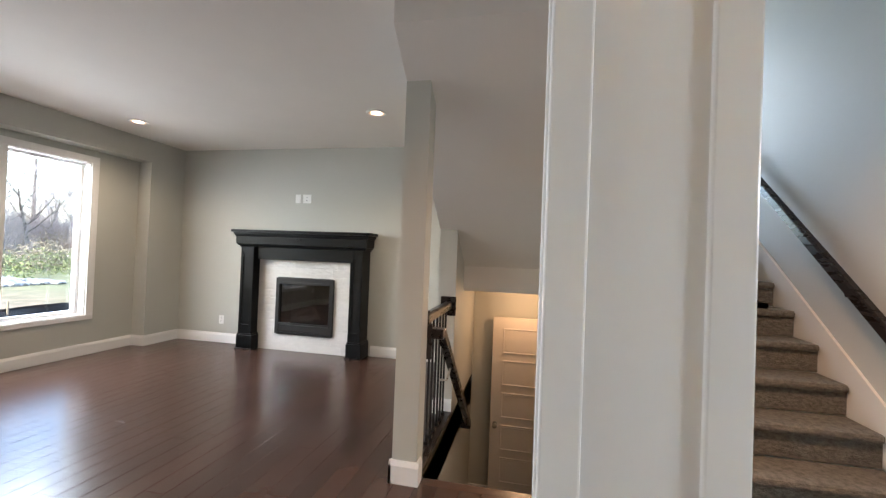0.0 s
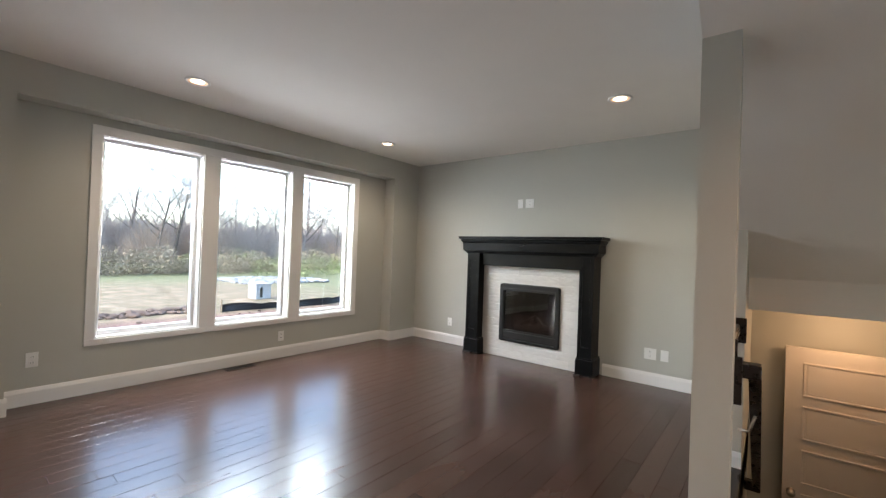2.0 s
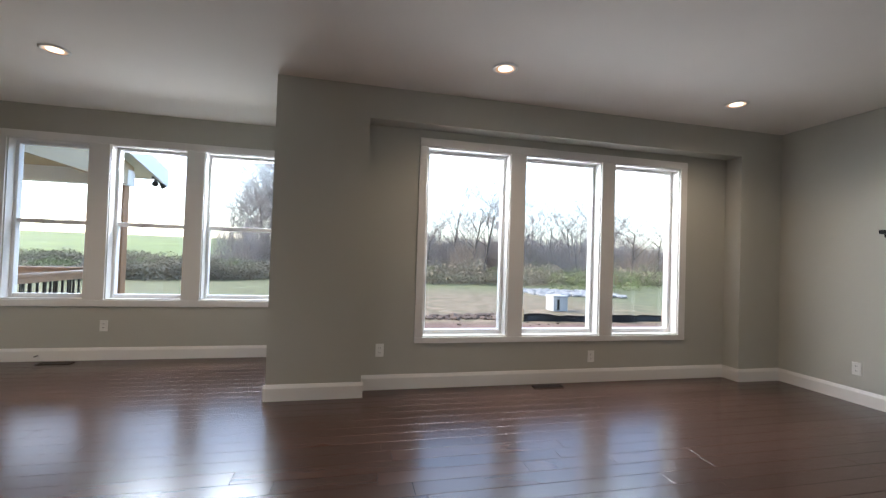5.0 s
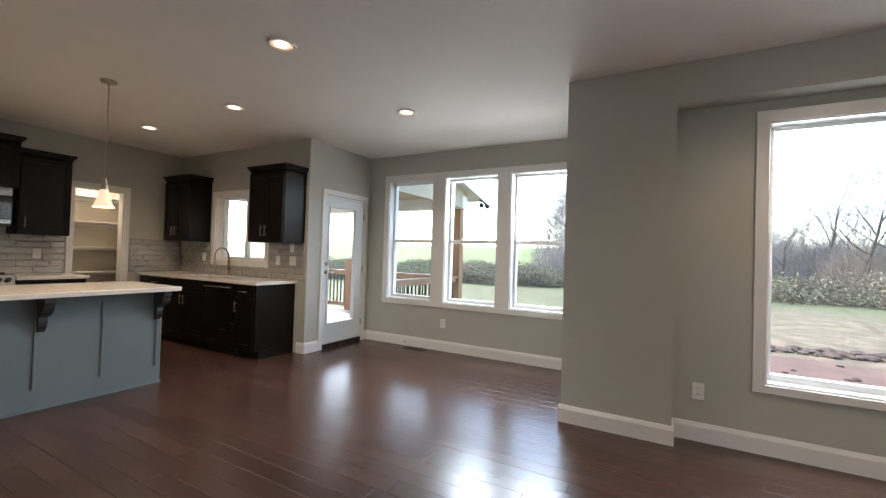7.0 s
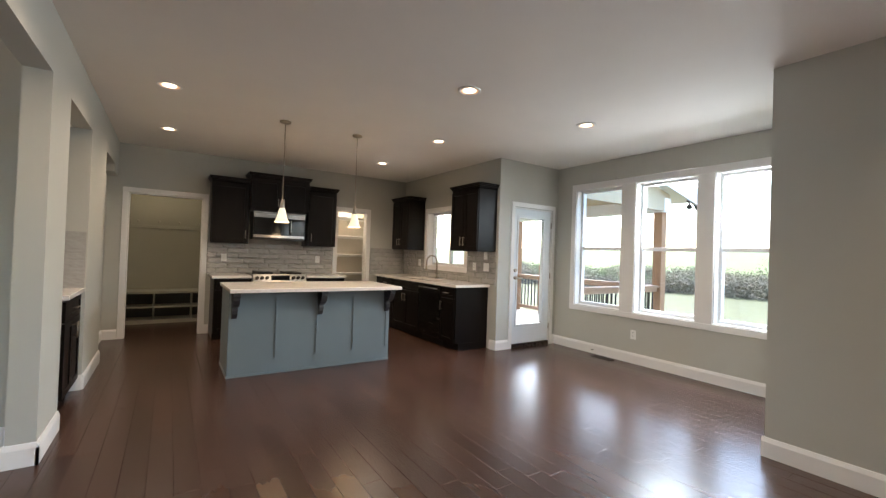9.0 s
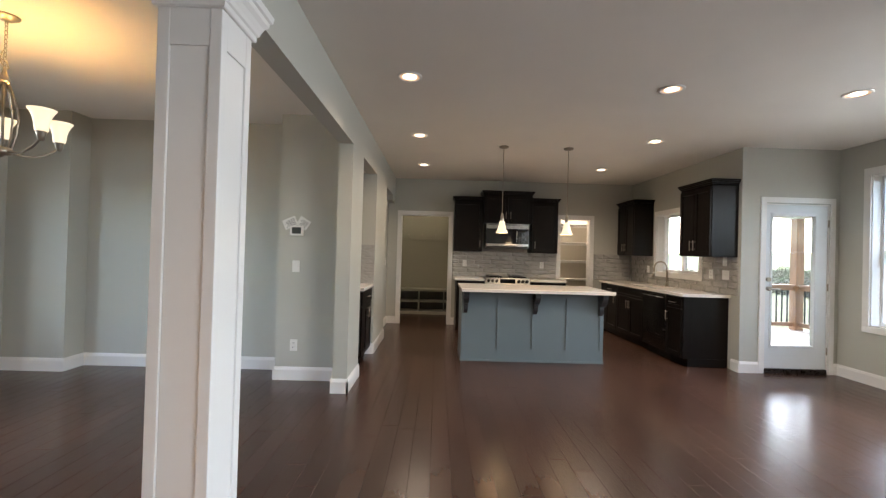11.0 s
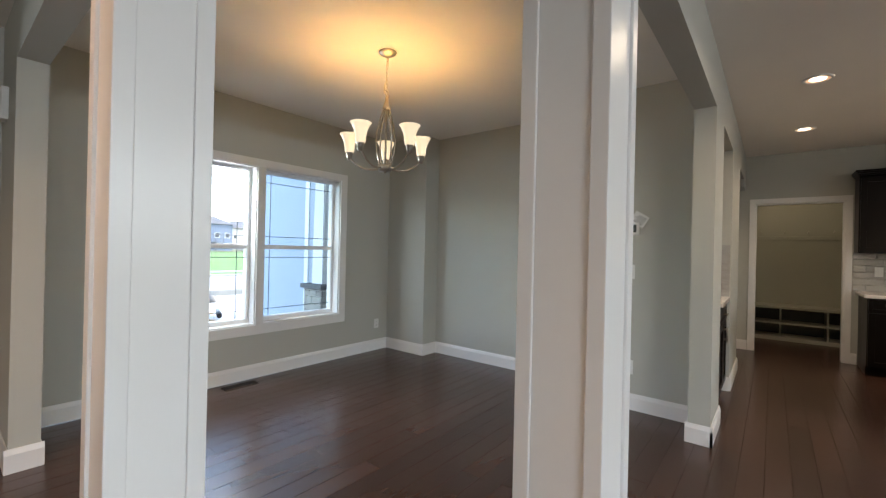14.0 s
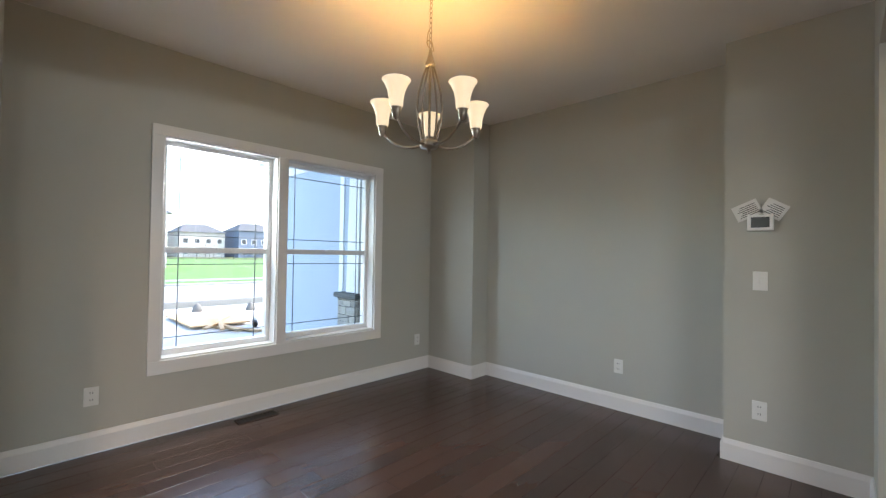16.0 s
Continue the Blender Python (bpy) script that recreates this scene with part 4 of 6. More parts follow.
part("toe_kick", boxes((XK + 0.05, XB - 0.06, -4.635, -4.035, 0, 0.10)), BLACKMETAL, dwash)

# worktops
solid("worktop", boxes((-2.38, -1.87, YS + 0.001, -5.625, 0.877, 0.915), bevel=0.004), QUARTZ, "white quartz worktop beside the range", "worktop", "white quartz worktops")
solid("worktop", boxes((-3.82, -3.18, YS + 0.001, -5.625, 0.877, 0.915), bevel=0.004), QUARTZ, "white quartz worktop next to the pantry", "worktop", "white quartz worktops")
solid("worktop", boxes((XK + 0.001, -4.62, -6.279, -5.36, 0.877, 0.915), (XK + 0.001, -4.62, -4.66, -3.62, 0.877, 0.915), (XK + 0.001, -5.12, -5.36, -4.66, 0.877, 0.915), (-4.74, -4.62, -5.36, -4.66, 0.877, 0.915)), QUARTZ,
      "long white quartz worktop around the sink", "worktop", "white quartz worktops")
sk = thing("sink", (-4.93, -5.01, 0.7), "stainless undermount sink in white worktop", "sink")
part("bowl", boxes((-5.125, -5.115, -5.365, -4.655, 0.70, 0.876), (-4.745, -4.735, -5.365, -4.655, 0.70, 0.876), (-5.115, -4.745, -5.365, -5.355, 0.70, 0.876), (-5.115, -4.745, -4.665, -4.655, 0.70, 0.876), (-5.115, -4.745, -5.355, -4.665, 0.70, 0.71)), STEEL, sk)
fc = thing("faucet", (-5.16, -4.95, 0.915), "brushed nickel gooseneck kitchen faucet", "faucet")
part("base", tube(bmesh.new(), [(-5.16, -4.95, 0.915), (-5.16, -4.95, 0.98)], [0.028, 0.02], 14), NICKEL, fc)
pts = [(-5.16, -4.95, 0.98), (-5.16, -4.95, 1.20)] + [(-5.16 + 0.10 - 0.10 * math.cos(a), -4.95, 1.20 + 0.10 * math.sin(a)) for a in (0.5, 1.0, 1.57, 2.1, 2.6, 3.0)] + [(-4.955, -4.95, 1.12)]
part("spout", tube(bmesh.new(), pts, 0.013, 10), NICKEL, fc)
part("spray_head", tube(bmesh.new(), [(-4.955, -4.95, 1.14), (-4.95, -4.95, 1.05)], [0.016, 0.019], 12), NICKEL, fc)
part("lever", tube(bmesh.new(), [(-5.16, -4.93, 0.965), (-5.16, -4.88, 0.985), (-5.13, -4.85, 1.03)], 0.006, 8), NICKEL, fc)

# backsplash tiles
bs = thing("backsplash", (-2.85, YS, 0.915), "grey glossy wavy subway tile backsplash", "backsplash")
bs["kind"] = "structure"
part("grout_bed", boxes((-3.79, -1.84, YS, YS + 0.006, 0.916, 1.395), (-3.19, -2.42, YS, YS + 0.006, 1.395, 1.46)), GROUT_K, bs)
tile_field(bs, TILE_G, "y", YS + 0.006, 1, -3.79, -1.84, 0.916, 1.392, 0.305, 0.0795)
bs2 = thing("backsplash", (XK, -5.0, 0.915), "grey glossy wavy tile behind the sink worktop", "backsplash")
bs2["kind"] = "structure"
part("grout_bed", boxes((-5.20, -4.51, YS, YS + 0.006, 0.916, 1.395), (XK, XK + 0.006, YS + 0.006, -5.455, 0.916, 1.385), (XK, XK + 0.006, -5.455, -4.175, 0.916, 1.05), (XK, XK + 0.006, -4.175, -3.50, 0.916, 1.385)), GROUT_K, bs2)
tile_field(bs2, TILE_G, "y", YS + 0.006, 1, -5.205, -4.51, 0.916, 1.392, 0.305, 0.0795)
tile_field(bs2, TILE_G, "x", XK + 0.006, 1, YS + 0.01, -3.50, 0.916, 1.392, 0.305, 0.0795, [(-5.455, -4.175, 1.045, 1.5)])

# island
isl = thing("kitchen_island", (-2.78, -4.05, 0), "slate blue island with battens and dark corbels", "island")
part("body", boxes((-3.674, -1.883, -4.36, -3.70, 0.0, 0.876), bevel=0.003), ISLAND, isl)
for x in (-2.34, -2.775, -3.205, -3.63):
    part("batten", boxes((x - 0.009, x + 0.009, -3.70, -3.686, 0.17, 0.80), bevel=0.002), ISLAND, isl)
part("base_trim", boxes((-3.68, -1.877, -3.70, -3.692, 0.0, 0.022), (-1.883, -1.875, -4.36, -3.70, 0.0, 0.022)), ISLAND, isl)


def corbel(x):
    bm = bmesh.new()
    prof = [(0, 0.876), (0.185, 0.876), (0.185, 0.838), (0.170, 0.830)] + [(0.055 + 0.115 * math.cos(t * math.pi / 2) ** 1.3, 0.825 - 0.105 * math.sin(t * math.pi / 2)) for t in (0.15, 0.35, 0.55, 0.75, 1.0)] + [(0.062, 0.69), (0.058, 0.655), (0.040, 0.625), (0.022, 0.605), (0, 0.60)]
    side = [[bm.verts.new((x + q * (0.7 + 0.3 * min(1, (z - 0.60) / 0.2)), -3.70 + d, z)) for d, z in prof] for q in (-0.032, 0.032)]
    n = len(prof)
    for i in range(n):
        bm.faces.new((side[0][i], side[0][(i + 1) % n], side[1][(i + 1) % n], side[1][i]))
    bm.faces.new(side[0][::-1]), bm.faces.new(side[1])
    part("corbel", bm, CORBEL, isl, "dark charcoal scrolled corbel")


for x in (-1.93, -2.80, -3.625):
    corbel(x)
solid("island_worktop", boxes((-3.735, -1.865, -4.44, -3.495, 0.878, 0.918), bevel=0.005), QUARTZ, "white quartz slab on the blue island", "worktop", "white quartz worktops")


# ---- lamps ----
def downlight(x, y):
    root = thing("recessed_light", (x, y, CH), "lit recessed ceiling downlight with white trim", "ceiling light", "recessed ceiling downlights")
    bm = bmesh.new()
    revolve(bm, [(0.098, 0.0), (0.098, -0.006), (0.09, -0.010), (0.076, -0.008), (0.074, -0.001)], 28, (x, y, CH))
    part("trim_ring", bm, PLATE, root)
    bm = bmesh.new()
    revolve(bm, [(0.075, -0.006), (0.066, -0.0035), (0.053, -0.003)], 24, (x, y, CH))
    part("reflector", bm, LENS_RIM, root, "reflector ring glowing to imitate a warm lamp halo")
    bm = bmesh.new()
    ring = revolve(bm, [(0.054, -0.003), (0.035, -0.006), (0.015, -0.007)], 24, (x, y, CH))
    bm.faces.new(ring[-1])
    part("lens", bm, LENS, root, "glowing frosted lens")


# Last entry: an unseen foyer downlight, added to warm the stair post and columns.
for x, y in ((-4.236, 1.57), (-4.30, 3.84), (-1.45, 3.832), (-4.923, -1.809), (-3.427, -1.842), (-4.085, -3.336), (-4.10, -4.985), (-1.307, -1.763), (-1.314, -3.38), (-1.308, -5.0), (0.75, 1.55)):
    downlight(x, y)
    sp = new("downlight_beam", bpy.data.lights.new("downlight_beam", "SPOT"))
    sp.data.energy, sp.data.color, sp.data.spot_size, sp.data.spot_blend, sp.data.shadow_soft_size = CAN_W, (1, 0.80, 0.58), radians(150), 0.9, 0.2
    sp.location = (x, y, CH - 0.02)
    # stronger and warmer for the unseen foyer downlight only
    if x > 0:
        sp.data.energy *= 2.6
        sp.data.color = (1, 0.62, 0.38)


def pendant(x, y):
    root = thing("pendant_light", (x, y, CH), "lit glass bell pendant on a nickel stem", "pendant light", "pendant lights over the island")
    bm = bmesh.new()
    revolve(bm, [(0.0, -0.03), (0.02, -0.03), (0.058, -0.018), (0.062, -0.001), (0.0, -0.001)], 20, (x, y, CH))
    part("canopy", bm, NICKEL, root)
    part("stem", tube(bmesh.new(), [(x, y, CH - 0.02), (x, y, 1.86)], 0.005, 8), NICKEL, root)
    bm = bmesh.new()
    revolve(bm, [(0.006, 0.10), (0.014, 0.09), (0.022, 0.05), (0.026, 0.0), (0.024, -0.01)], 16, (x, y, 1.77))
    part("socket", bm, NICKEL, root)
    bm = bmesh.new()
    revolve(bm, [(0.026, 0.155), (0.034, 0.14), (0.044, 0.09), (0.056, 0.045), (0.078, 0.0), (0.075, 0.0), (0.053, 0.045), (0.041, 0.09), (0.031, 0.138)], 24, (x, y, 1.615))
    part("shade", bm, SHADE, root, "glowing frosted glass bell shade")
    bm = bmesh.new()
    revolve(bm, [(0.0, -0.04), (0.016, -0.035), (0.024, -0.015), (0.02, 0.01), (0.012, 0.03), (0.0, 0.035)], 14, (x, y, 1.69))
    part("bulb", bm, BULB, root)
    lamp("pendant_glow", "POINT", (x, y, 1.60), PEND_W, (1, 0.72, 0.42), 0.06)


pendant(-2.372, -3.775)
pendant(-3.20, -3.77)

# chandelier
HX, HY = 1.12, -1.08
ch = thing("chandelier", (HX, HY, CH), "five-arm brushed nickel chandelier with lit glass shades", "chandelier")
bm = bmesh.new()
revolve(bm, [(0.0, -0.035), (0.012, -0.035), (0.03, -0.03), (0.06, -0.012), (0.065, -0.001), (0.0, -0.001)], 24, (HX, HY, CH))
part("canopy", bm, NICKEL, ch)
z, k = CH - 0.035, 0
while z > 2.42:
    pts = []
    for i in range(13):
        a = 2 * math.pi * i / 12
        u, v = 0.008 * math.cos(a), 0.017 * math.sin(a)
        pts.append((HX + (u if k % 2 else 0), HY + (0 if k % 2 else u), z - 0.015 + v))
    part("chain_link", tube(bmesh.new(), pts, 0.0022, 6, caps=False), NICKEL, ch)
    z -= 0.027
    k += 1
coil = [(HX + (0.016 + 0.006 * math.sin(3 * t)) * math.cos(t), HY + 0.02 * math.sin(t), 2.44 + 0.008 * t * math.cos(0.7 * t)) for t in (0.4 * i for i in range(22))]
part("cord", tube(bmesh.new(), coil, 0.003, 6), material("clear_cord", (0.5, 0.42, 0.28), 0.3, bump=0), ch, "coiled lamp cord")
bm = bmesh.new()
revolve(bm, [(0.0, 0.10), (0.007, 0.095), (0.012, 0.06), (0.02, 0.03), (0.028, 0.012), (0.03, 0.0), (0.022, -0.012), (0.0, -0.014)], 18, (HX, HY, 2.315))
part("top_cap", bm, NICKEL, ch)
part("stem", tube(bmesh.new(), [(HX, HY, 2.31), (HX, HY, 1.87)], 0.0075, 10), NICKEL, ch)
bm = bmesh.new()
revolve(bm, [(0.0, -0.035), (0.008, -0.032), (0.012, -0.022), (0.045, -0.018), (0.05, -0.004), (0.05, 0.02), (0.042, 0.026), (0.0, 0.028)], 24, (HX, HY, 1.885))
part("hub", bm, NICKEL, ch)
for k in range(5):
    a = radians(-44 + 72 * k)
    c, s = math.cos(a), math.sin(a)
    at = lambda r, z: (HX + r * c, HY + r * s, z)
    ac, as_ = math.cos(a + 0.63), math.sin(a + 0.63)
    part("cage_strap", tube(bmesh.new(), [(HX + r * ac, HY + r * as_, z) for r, z in ((0.018, 2.31), (0.04, 2.25), (0.062, 2.16), (0.07, 2.08), (0.062, 1.99), (0.045, 1.92), (0.03, 1.89))], 0.006, 8), NICKEL, ch)
    part("arm", tube(bmesh.new(), [at(r, z) for r, z in ((0.04, 1.885), (0.10, 1.875), (0.16, 1.885), (0.21, 1.91), (0.25, 1.945), (0.27, 1.97))], 0.0075, 8), NICKEL, ch)
    cx, cy, _ = at(0.275, 0)
    bm = bmesh.new()
    revolve(bm, [(0.008, -0.055), (0.016, -0.05), (0.022, -0.02), (0.026, 0.0), (0.03, 0.004), (0.0, 0.006)], 16, (cx, cy, 2.005))
    part("candle_cup", bm, NICKEL, ch)
    bm = bmesh.new()
    revolve(bm, [(0.030, 0.0), (0.034, 0.012), (0.037, 0.05), (0.045, 0.085), (0.058, 0.115), (0.071, 0.135), (0.068, 0.136), (0.055, 0.116), (0.042, 0.085), (0.034, 0.05), (0.031, 0.014), (0.0, 0.006)], 24, (cx, cy, 2.005))
    part("shade", bm, SHADE, ch, "glowing frosted glass trumpet shade")
    bm = bmesh.new()
    revolve(bm, [(0.0, 0.095), (0.012, 0.09), (0.02, 0.07), (0.018, 0.045), (0.012, 0.02), (0.0, 0.018)], 12, (cx, cy, 2.005))
    part("bulb", bm, BULB, ch)
    lamp("chandelier_glow", "POINT", (cx, cy, 2.125), CHAND_W, (1, 0.61, 0.19), 0.03)
lamp("landing_glow", "POINT", (0.05, 4.30, 0.90), LAND_W, (1, 0.62, 0.34), 0.06)


# ---- small fixtures ----
def plate(axis, face, s, a, z, kind, w=0.075, h=0.118):
    names = {"outlet": ("wall_outlet", "white duplex wall outlet plate", "outlet"), "switch": ("light_switch", "white wall switch plate", "switch"), "blank": ("wall_plate", "white blank cable plate", "wall plate")}
    n, label, cat = names[kind]
    root = thing(n, (face, a, z) if axis == "x" else (a, face, z), label, cat, "white wall plates")
    r = rows_on(axis, face, s)
    part("plate", boxes(r(-0.006, 0, a - w / 2, a + w / 2, z - h / 2, z + h / 2), bevel=0.002), PLATE, root)
    if kind == "outlet":
        for dz in (-0.022, 0.022):
            sock = part("socket", boxes(r(-0.0085, -0.006, a - 0.017, a + 0.017, z + dz - 0.015, z + dz + 0.015), bevel=0.001), PLATE, root)
            part("slots", boxes(r(-0.009, -0.0083, a - 0.008, a - 0.005, z + dz - 0.004, z + dz + 0.008), r(-0.009, -0.0083, a + 0.005, a + 0.008, z + dz - 0.004, z + dz + 0.008)), SLOT, sock)
    elif kind == "switch":
        part("toggle", boxes(r(-0.016, -0.006, a - 0.006, a + 0.006, z - 0.012, z + 0.012), bevel=0.002), PLATE, root)
    return root


for row in (("x", XW, 1, 2.911, 0.26, "outlet"), ("x", XW, 1, 0.74, 0.36, "outlet"), ("x", XN, 1, -2.14, 0.37, "outlet"), ("y", YN, -1, -4.15, 0.32, "outlet"), ("y", YN, -1, -1.41, 0.335, "outlet", 0.12), ("y", YN, -1, -1.27, 0.335, "blank"),
            ("y", YN, -1, -3.035, 2.035, "blank"), ("y", YN, -1, -2.90, 2.035, "outlet", 0.12), ("x", XE, -1, -2.69, 0.34, "outlet"), ("x", XE, -1, 0.105, 0.36, "outlet"), ("y", YDS, 1, 0.88, 0.37, "outlet"),
            ("y", -2.775, 1, -0.117, 0.356, "outlet"), ("y", -2.775, 1, -0.117, 1.162, "switch"), ("y", YS + 0.014, 1, -2.07, 1.16, "switch"), ("y", YS + 0.014, 1, -3.52, 1.16, "outlet"),
            ("x", XK + 0.014, 1, -5.62, 1.16, "outlet"), ("x", XK + 0.014, 1, -3.98, 1.16, "outlet"), ("x", XK + 0.014, 1, -3.72, 1.33, "switch"), ("x", XK + 0.014, 1, -3.70, 1.16, "switch", 0.12), ("x", SX1, -1, 3.15, -0.02 + 0.1, "switch"), ("x", -0.62, -1, -6.0, 1.15, "switch")):
    plate(*row)


def floor_vent(x, y, along):
    root = thing("floor_vent", (x, y, 0), "brown metal floor register", "vent", "floor registers")
    w, l = (0.05, 0.15)
    dx, dy = (l, w) if along == "x" else (w, l)
    part("frame", boxes((x - dx, x + dx, y - dy, y - dy + 0.014, 0.0, 0.006), (x - dx, x + dx, y + dy - 0.014, y + dy, 0.0, 0.006), (x - dx, x - dx + 0.014, y - dy, y + dy, 0.0, 0.006), (x + dx - 0.014, x + dx, y - dy, y + dy, 0.0, 0.006)), VENTM, root)
    # Flat dark slab in place of the shaded duct below the slats.
    part("well", boxes((x - dx + 0.01, x + dx - 0.01, y - dy + 0.01, y + dy - 0.01, 0.0002, 0.0012)), SLOT, root)
    for i in range(9):
        q = -l + 0.03 + i * (2 * l - 0.06) / 8
        part("slat", boxes((x + q - 0.003, x + q + 0.003, y - dy + 0.012, y + dy - 0.012, 0.001, 0.005) if along == "x" else (x - dx + 0.012, x + dx - 0.012, y + q - 0.003, y + q + 0.003, 0.001, 0.005)), VENTM, root)


VENTM = material("bronze_register", (0.035, 0.026, 0.02), 0.45, 0.3, bump=0.02)
floor_vent(-4.96, 2.38, "y")
floor_vent(-6.30, -2.50, "y")
floor_vent(2.80, -0.88, "y")
bm = tube(bmesh.new(), [(XN + 0.015, -2.72, 0.06), (XN + 0.07, -2.72, 0.06)], 0.006, 8)
solid("door_stop", bm, BLACKMETAL, "small dark spring door stop on baseboard", "door stop")

th_ = thing("thermostat", (-0.117, -2.775, 1.52), "white thermostat with grey screen", "thermostat")
part("housing", boxes((-0.185, -0.052, -2.775, -2.748, 1.475, 1.575), bevel=0.006), PLATE, th_)
part("screen", boxes((-0.165, -0.072, -2.748, -2.7465, 1.495, 1.56)), SCREEN, th_)
for a, x, w in ((24, -0.05, 0.14), (-32, -0.185, 0.12)):
    sheet = thing("instruction_sheet", (x, -2.77, 1.60), "folded white paper tucked behind thermostat", "paper", "papers behind the thermostat")
    rot = Matrix.Translation((x, -2.760, 1.605)) @ Matrix.Rotation(radians(a), 4, "Y")
    bm = boxes((-w / 2, w / 2, -0.0015, 0.0015, -0.05, 0.05))
    bmesh.ops.transform(bm, matrix=rot, verts=bm.verts[:])
    part("sheet", bm, PAPER, sheet)
    bm = boxes(*[(-w / 2 + 0.015, w / 2 - 0.02 - 0.01 * (k % 3), 0.0016, 0.0022, -0.035 + 0.012 * k, -0.031 + 0.012 * k) for k in range(6)])
    bmesh.ops.transform(bm, matrix=rot, verts=bm.verts[:])
    part("print_lines", bm, INK, sheet)
solid("door_chime", boxes((2.60, 2.72, 0.665, 0.70, 2.05, 2.25), bevel=0.006), PLATE, "small white chime box on foyer wall", "chime")

# serving niche
nc = thing("niche_cabinet", (-0.35, -3.5, 0), "dark built-in serving cabinet with glass-front cooler", "cabinet")
part("body", boxes((-0.70, -0.055, -3.925, -3.25, 0.10, 0.875)), ESPRESSO, nc)
part("toe_kick", boxes((-0.64, -0.055, -3.925, -3.25, 0, 0.10)), ESPRESSO, nc)
shaker("x", -0.70, -1, -3.92, -3.26, 0.70, 0.865, nc, (-3.59, 0.785, "h"), drawer=True)
shaker("x", -0.70, -1, -3.92, -3.59, 0.11, 0.695, nc, (-3.62, 0.60, "v"))
shaker("x", -0.70, -1, -3.59, -3.26, 0.11, 0.695, nc, (-3.56, 0.60, "v"))
solid("niche_worktop", boxes((-0.74, -0.052, -3.928, -3.247, 0.877, 0.915), bevel=0.004), QUARTZ, "white quartz top on the serving cabinet", "worktop")
solid("niche_splash", boxes((-0.735, -0.06, -3.93, -3.922, 0.916, 1.42), (-0.058, -0.051, -3.92, -3.245, 0.916, 1.42)), TILE_G, "grey tile panel behind serving cabinet", "backsplash")

# mudroom lockers
lk = thing("mudroom_bench", (-1.1, -7.7, 0), "grey-green open bench cubbies with hook rail", "bench")
MUD = material("dark_olive_cubby_back", (0.10, 0.10, 0.085), 0.5, bump=0.03)
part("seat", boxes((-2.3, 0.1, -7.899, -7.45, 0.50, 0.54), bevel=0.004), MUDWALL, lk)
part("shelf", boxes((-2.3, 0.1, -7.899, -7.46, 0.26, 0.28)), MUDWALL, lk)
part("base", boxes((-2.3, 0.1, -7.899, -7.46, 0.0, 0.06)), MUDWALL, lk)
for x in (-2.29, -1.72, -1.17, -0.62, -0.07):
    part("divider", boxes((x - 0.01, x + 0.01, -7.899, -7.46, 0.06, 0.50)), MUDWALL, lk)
# Only the back panel takes a darker olive than the bench boards.
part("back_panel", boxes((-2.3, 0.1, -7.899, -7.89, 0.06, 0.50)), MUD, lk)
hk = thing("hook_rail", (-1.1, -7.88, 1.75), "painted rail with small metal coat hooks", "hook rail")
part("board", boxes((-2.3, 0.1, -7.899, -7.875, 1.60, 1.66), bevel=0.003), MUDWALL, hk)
for k in range(7):
    x = -2.1 + 0.3 * k
    part("hook", tube(bmesh.new(), [(x, -7.895, 1.72), (x, -7.84, 1.71), (x, -7.83, 1.74)], 0.008, 8), NICKEL, hk)

# pantry shelves
for z in (0.45, 0.86, 1.24, 1.62, 2.0):
    sh = thing("pantry_shelf", (-4.1, -7.25, z), "white painted pantry shelf", "shelf", "pantry shelves")
    part("board", boxes((-4.9, -3.3, -7.399, -7.05, z, z + 0.02), bevel=0.003), TRIM, sh)
    part("cleat", boxes((-4.9, -3.3, -7.399, -7.38, z - 0.04, z)), TRIM, sh)
# Unseen lamps without fixtures, added to light the mudroom and pantry.
lamp("mudroom_glow", "POINT", (-1.2, -6.9, 2.42), 0.38, (1, 0.84, 0.6), 0.08)
lamp("pantry_glow", "POINT", (-4.1, -6.8, 2.5), PANTRY_W, (1, 0.85, 0.66), 0.08)


# ---- outdoors ----
GZ = -0.6
GRASS_C, STRAW_C, DIRT_C = (0.078, 0.080, 0.027), (0.155, 0.112, 0.068), (0.115, 0.060, 0.040)


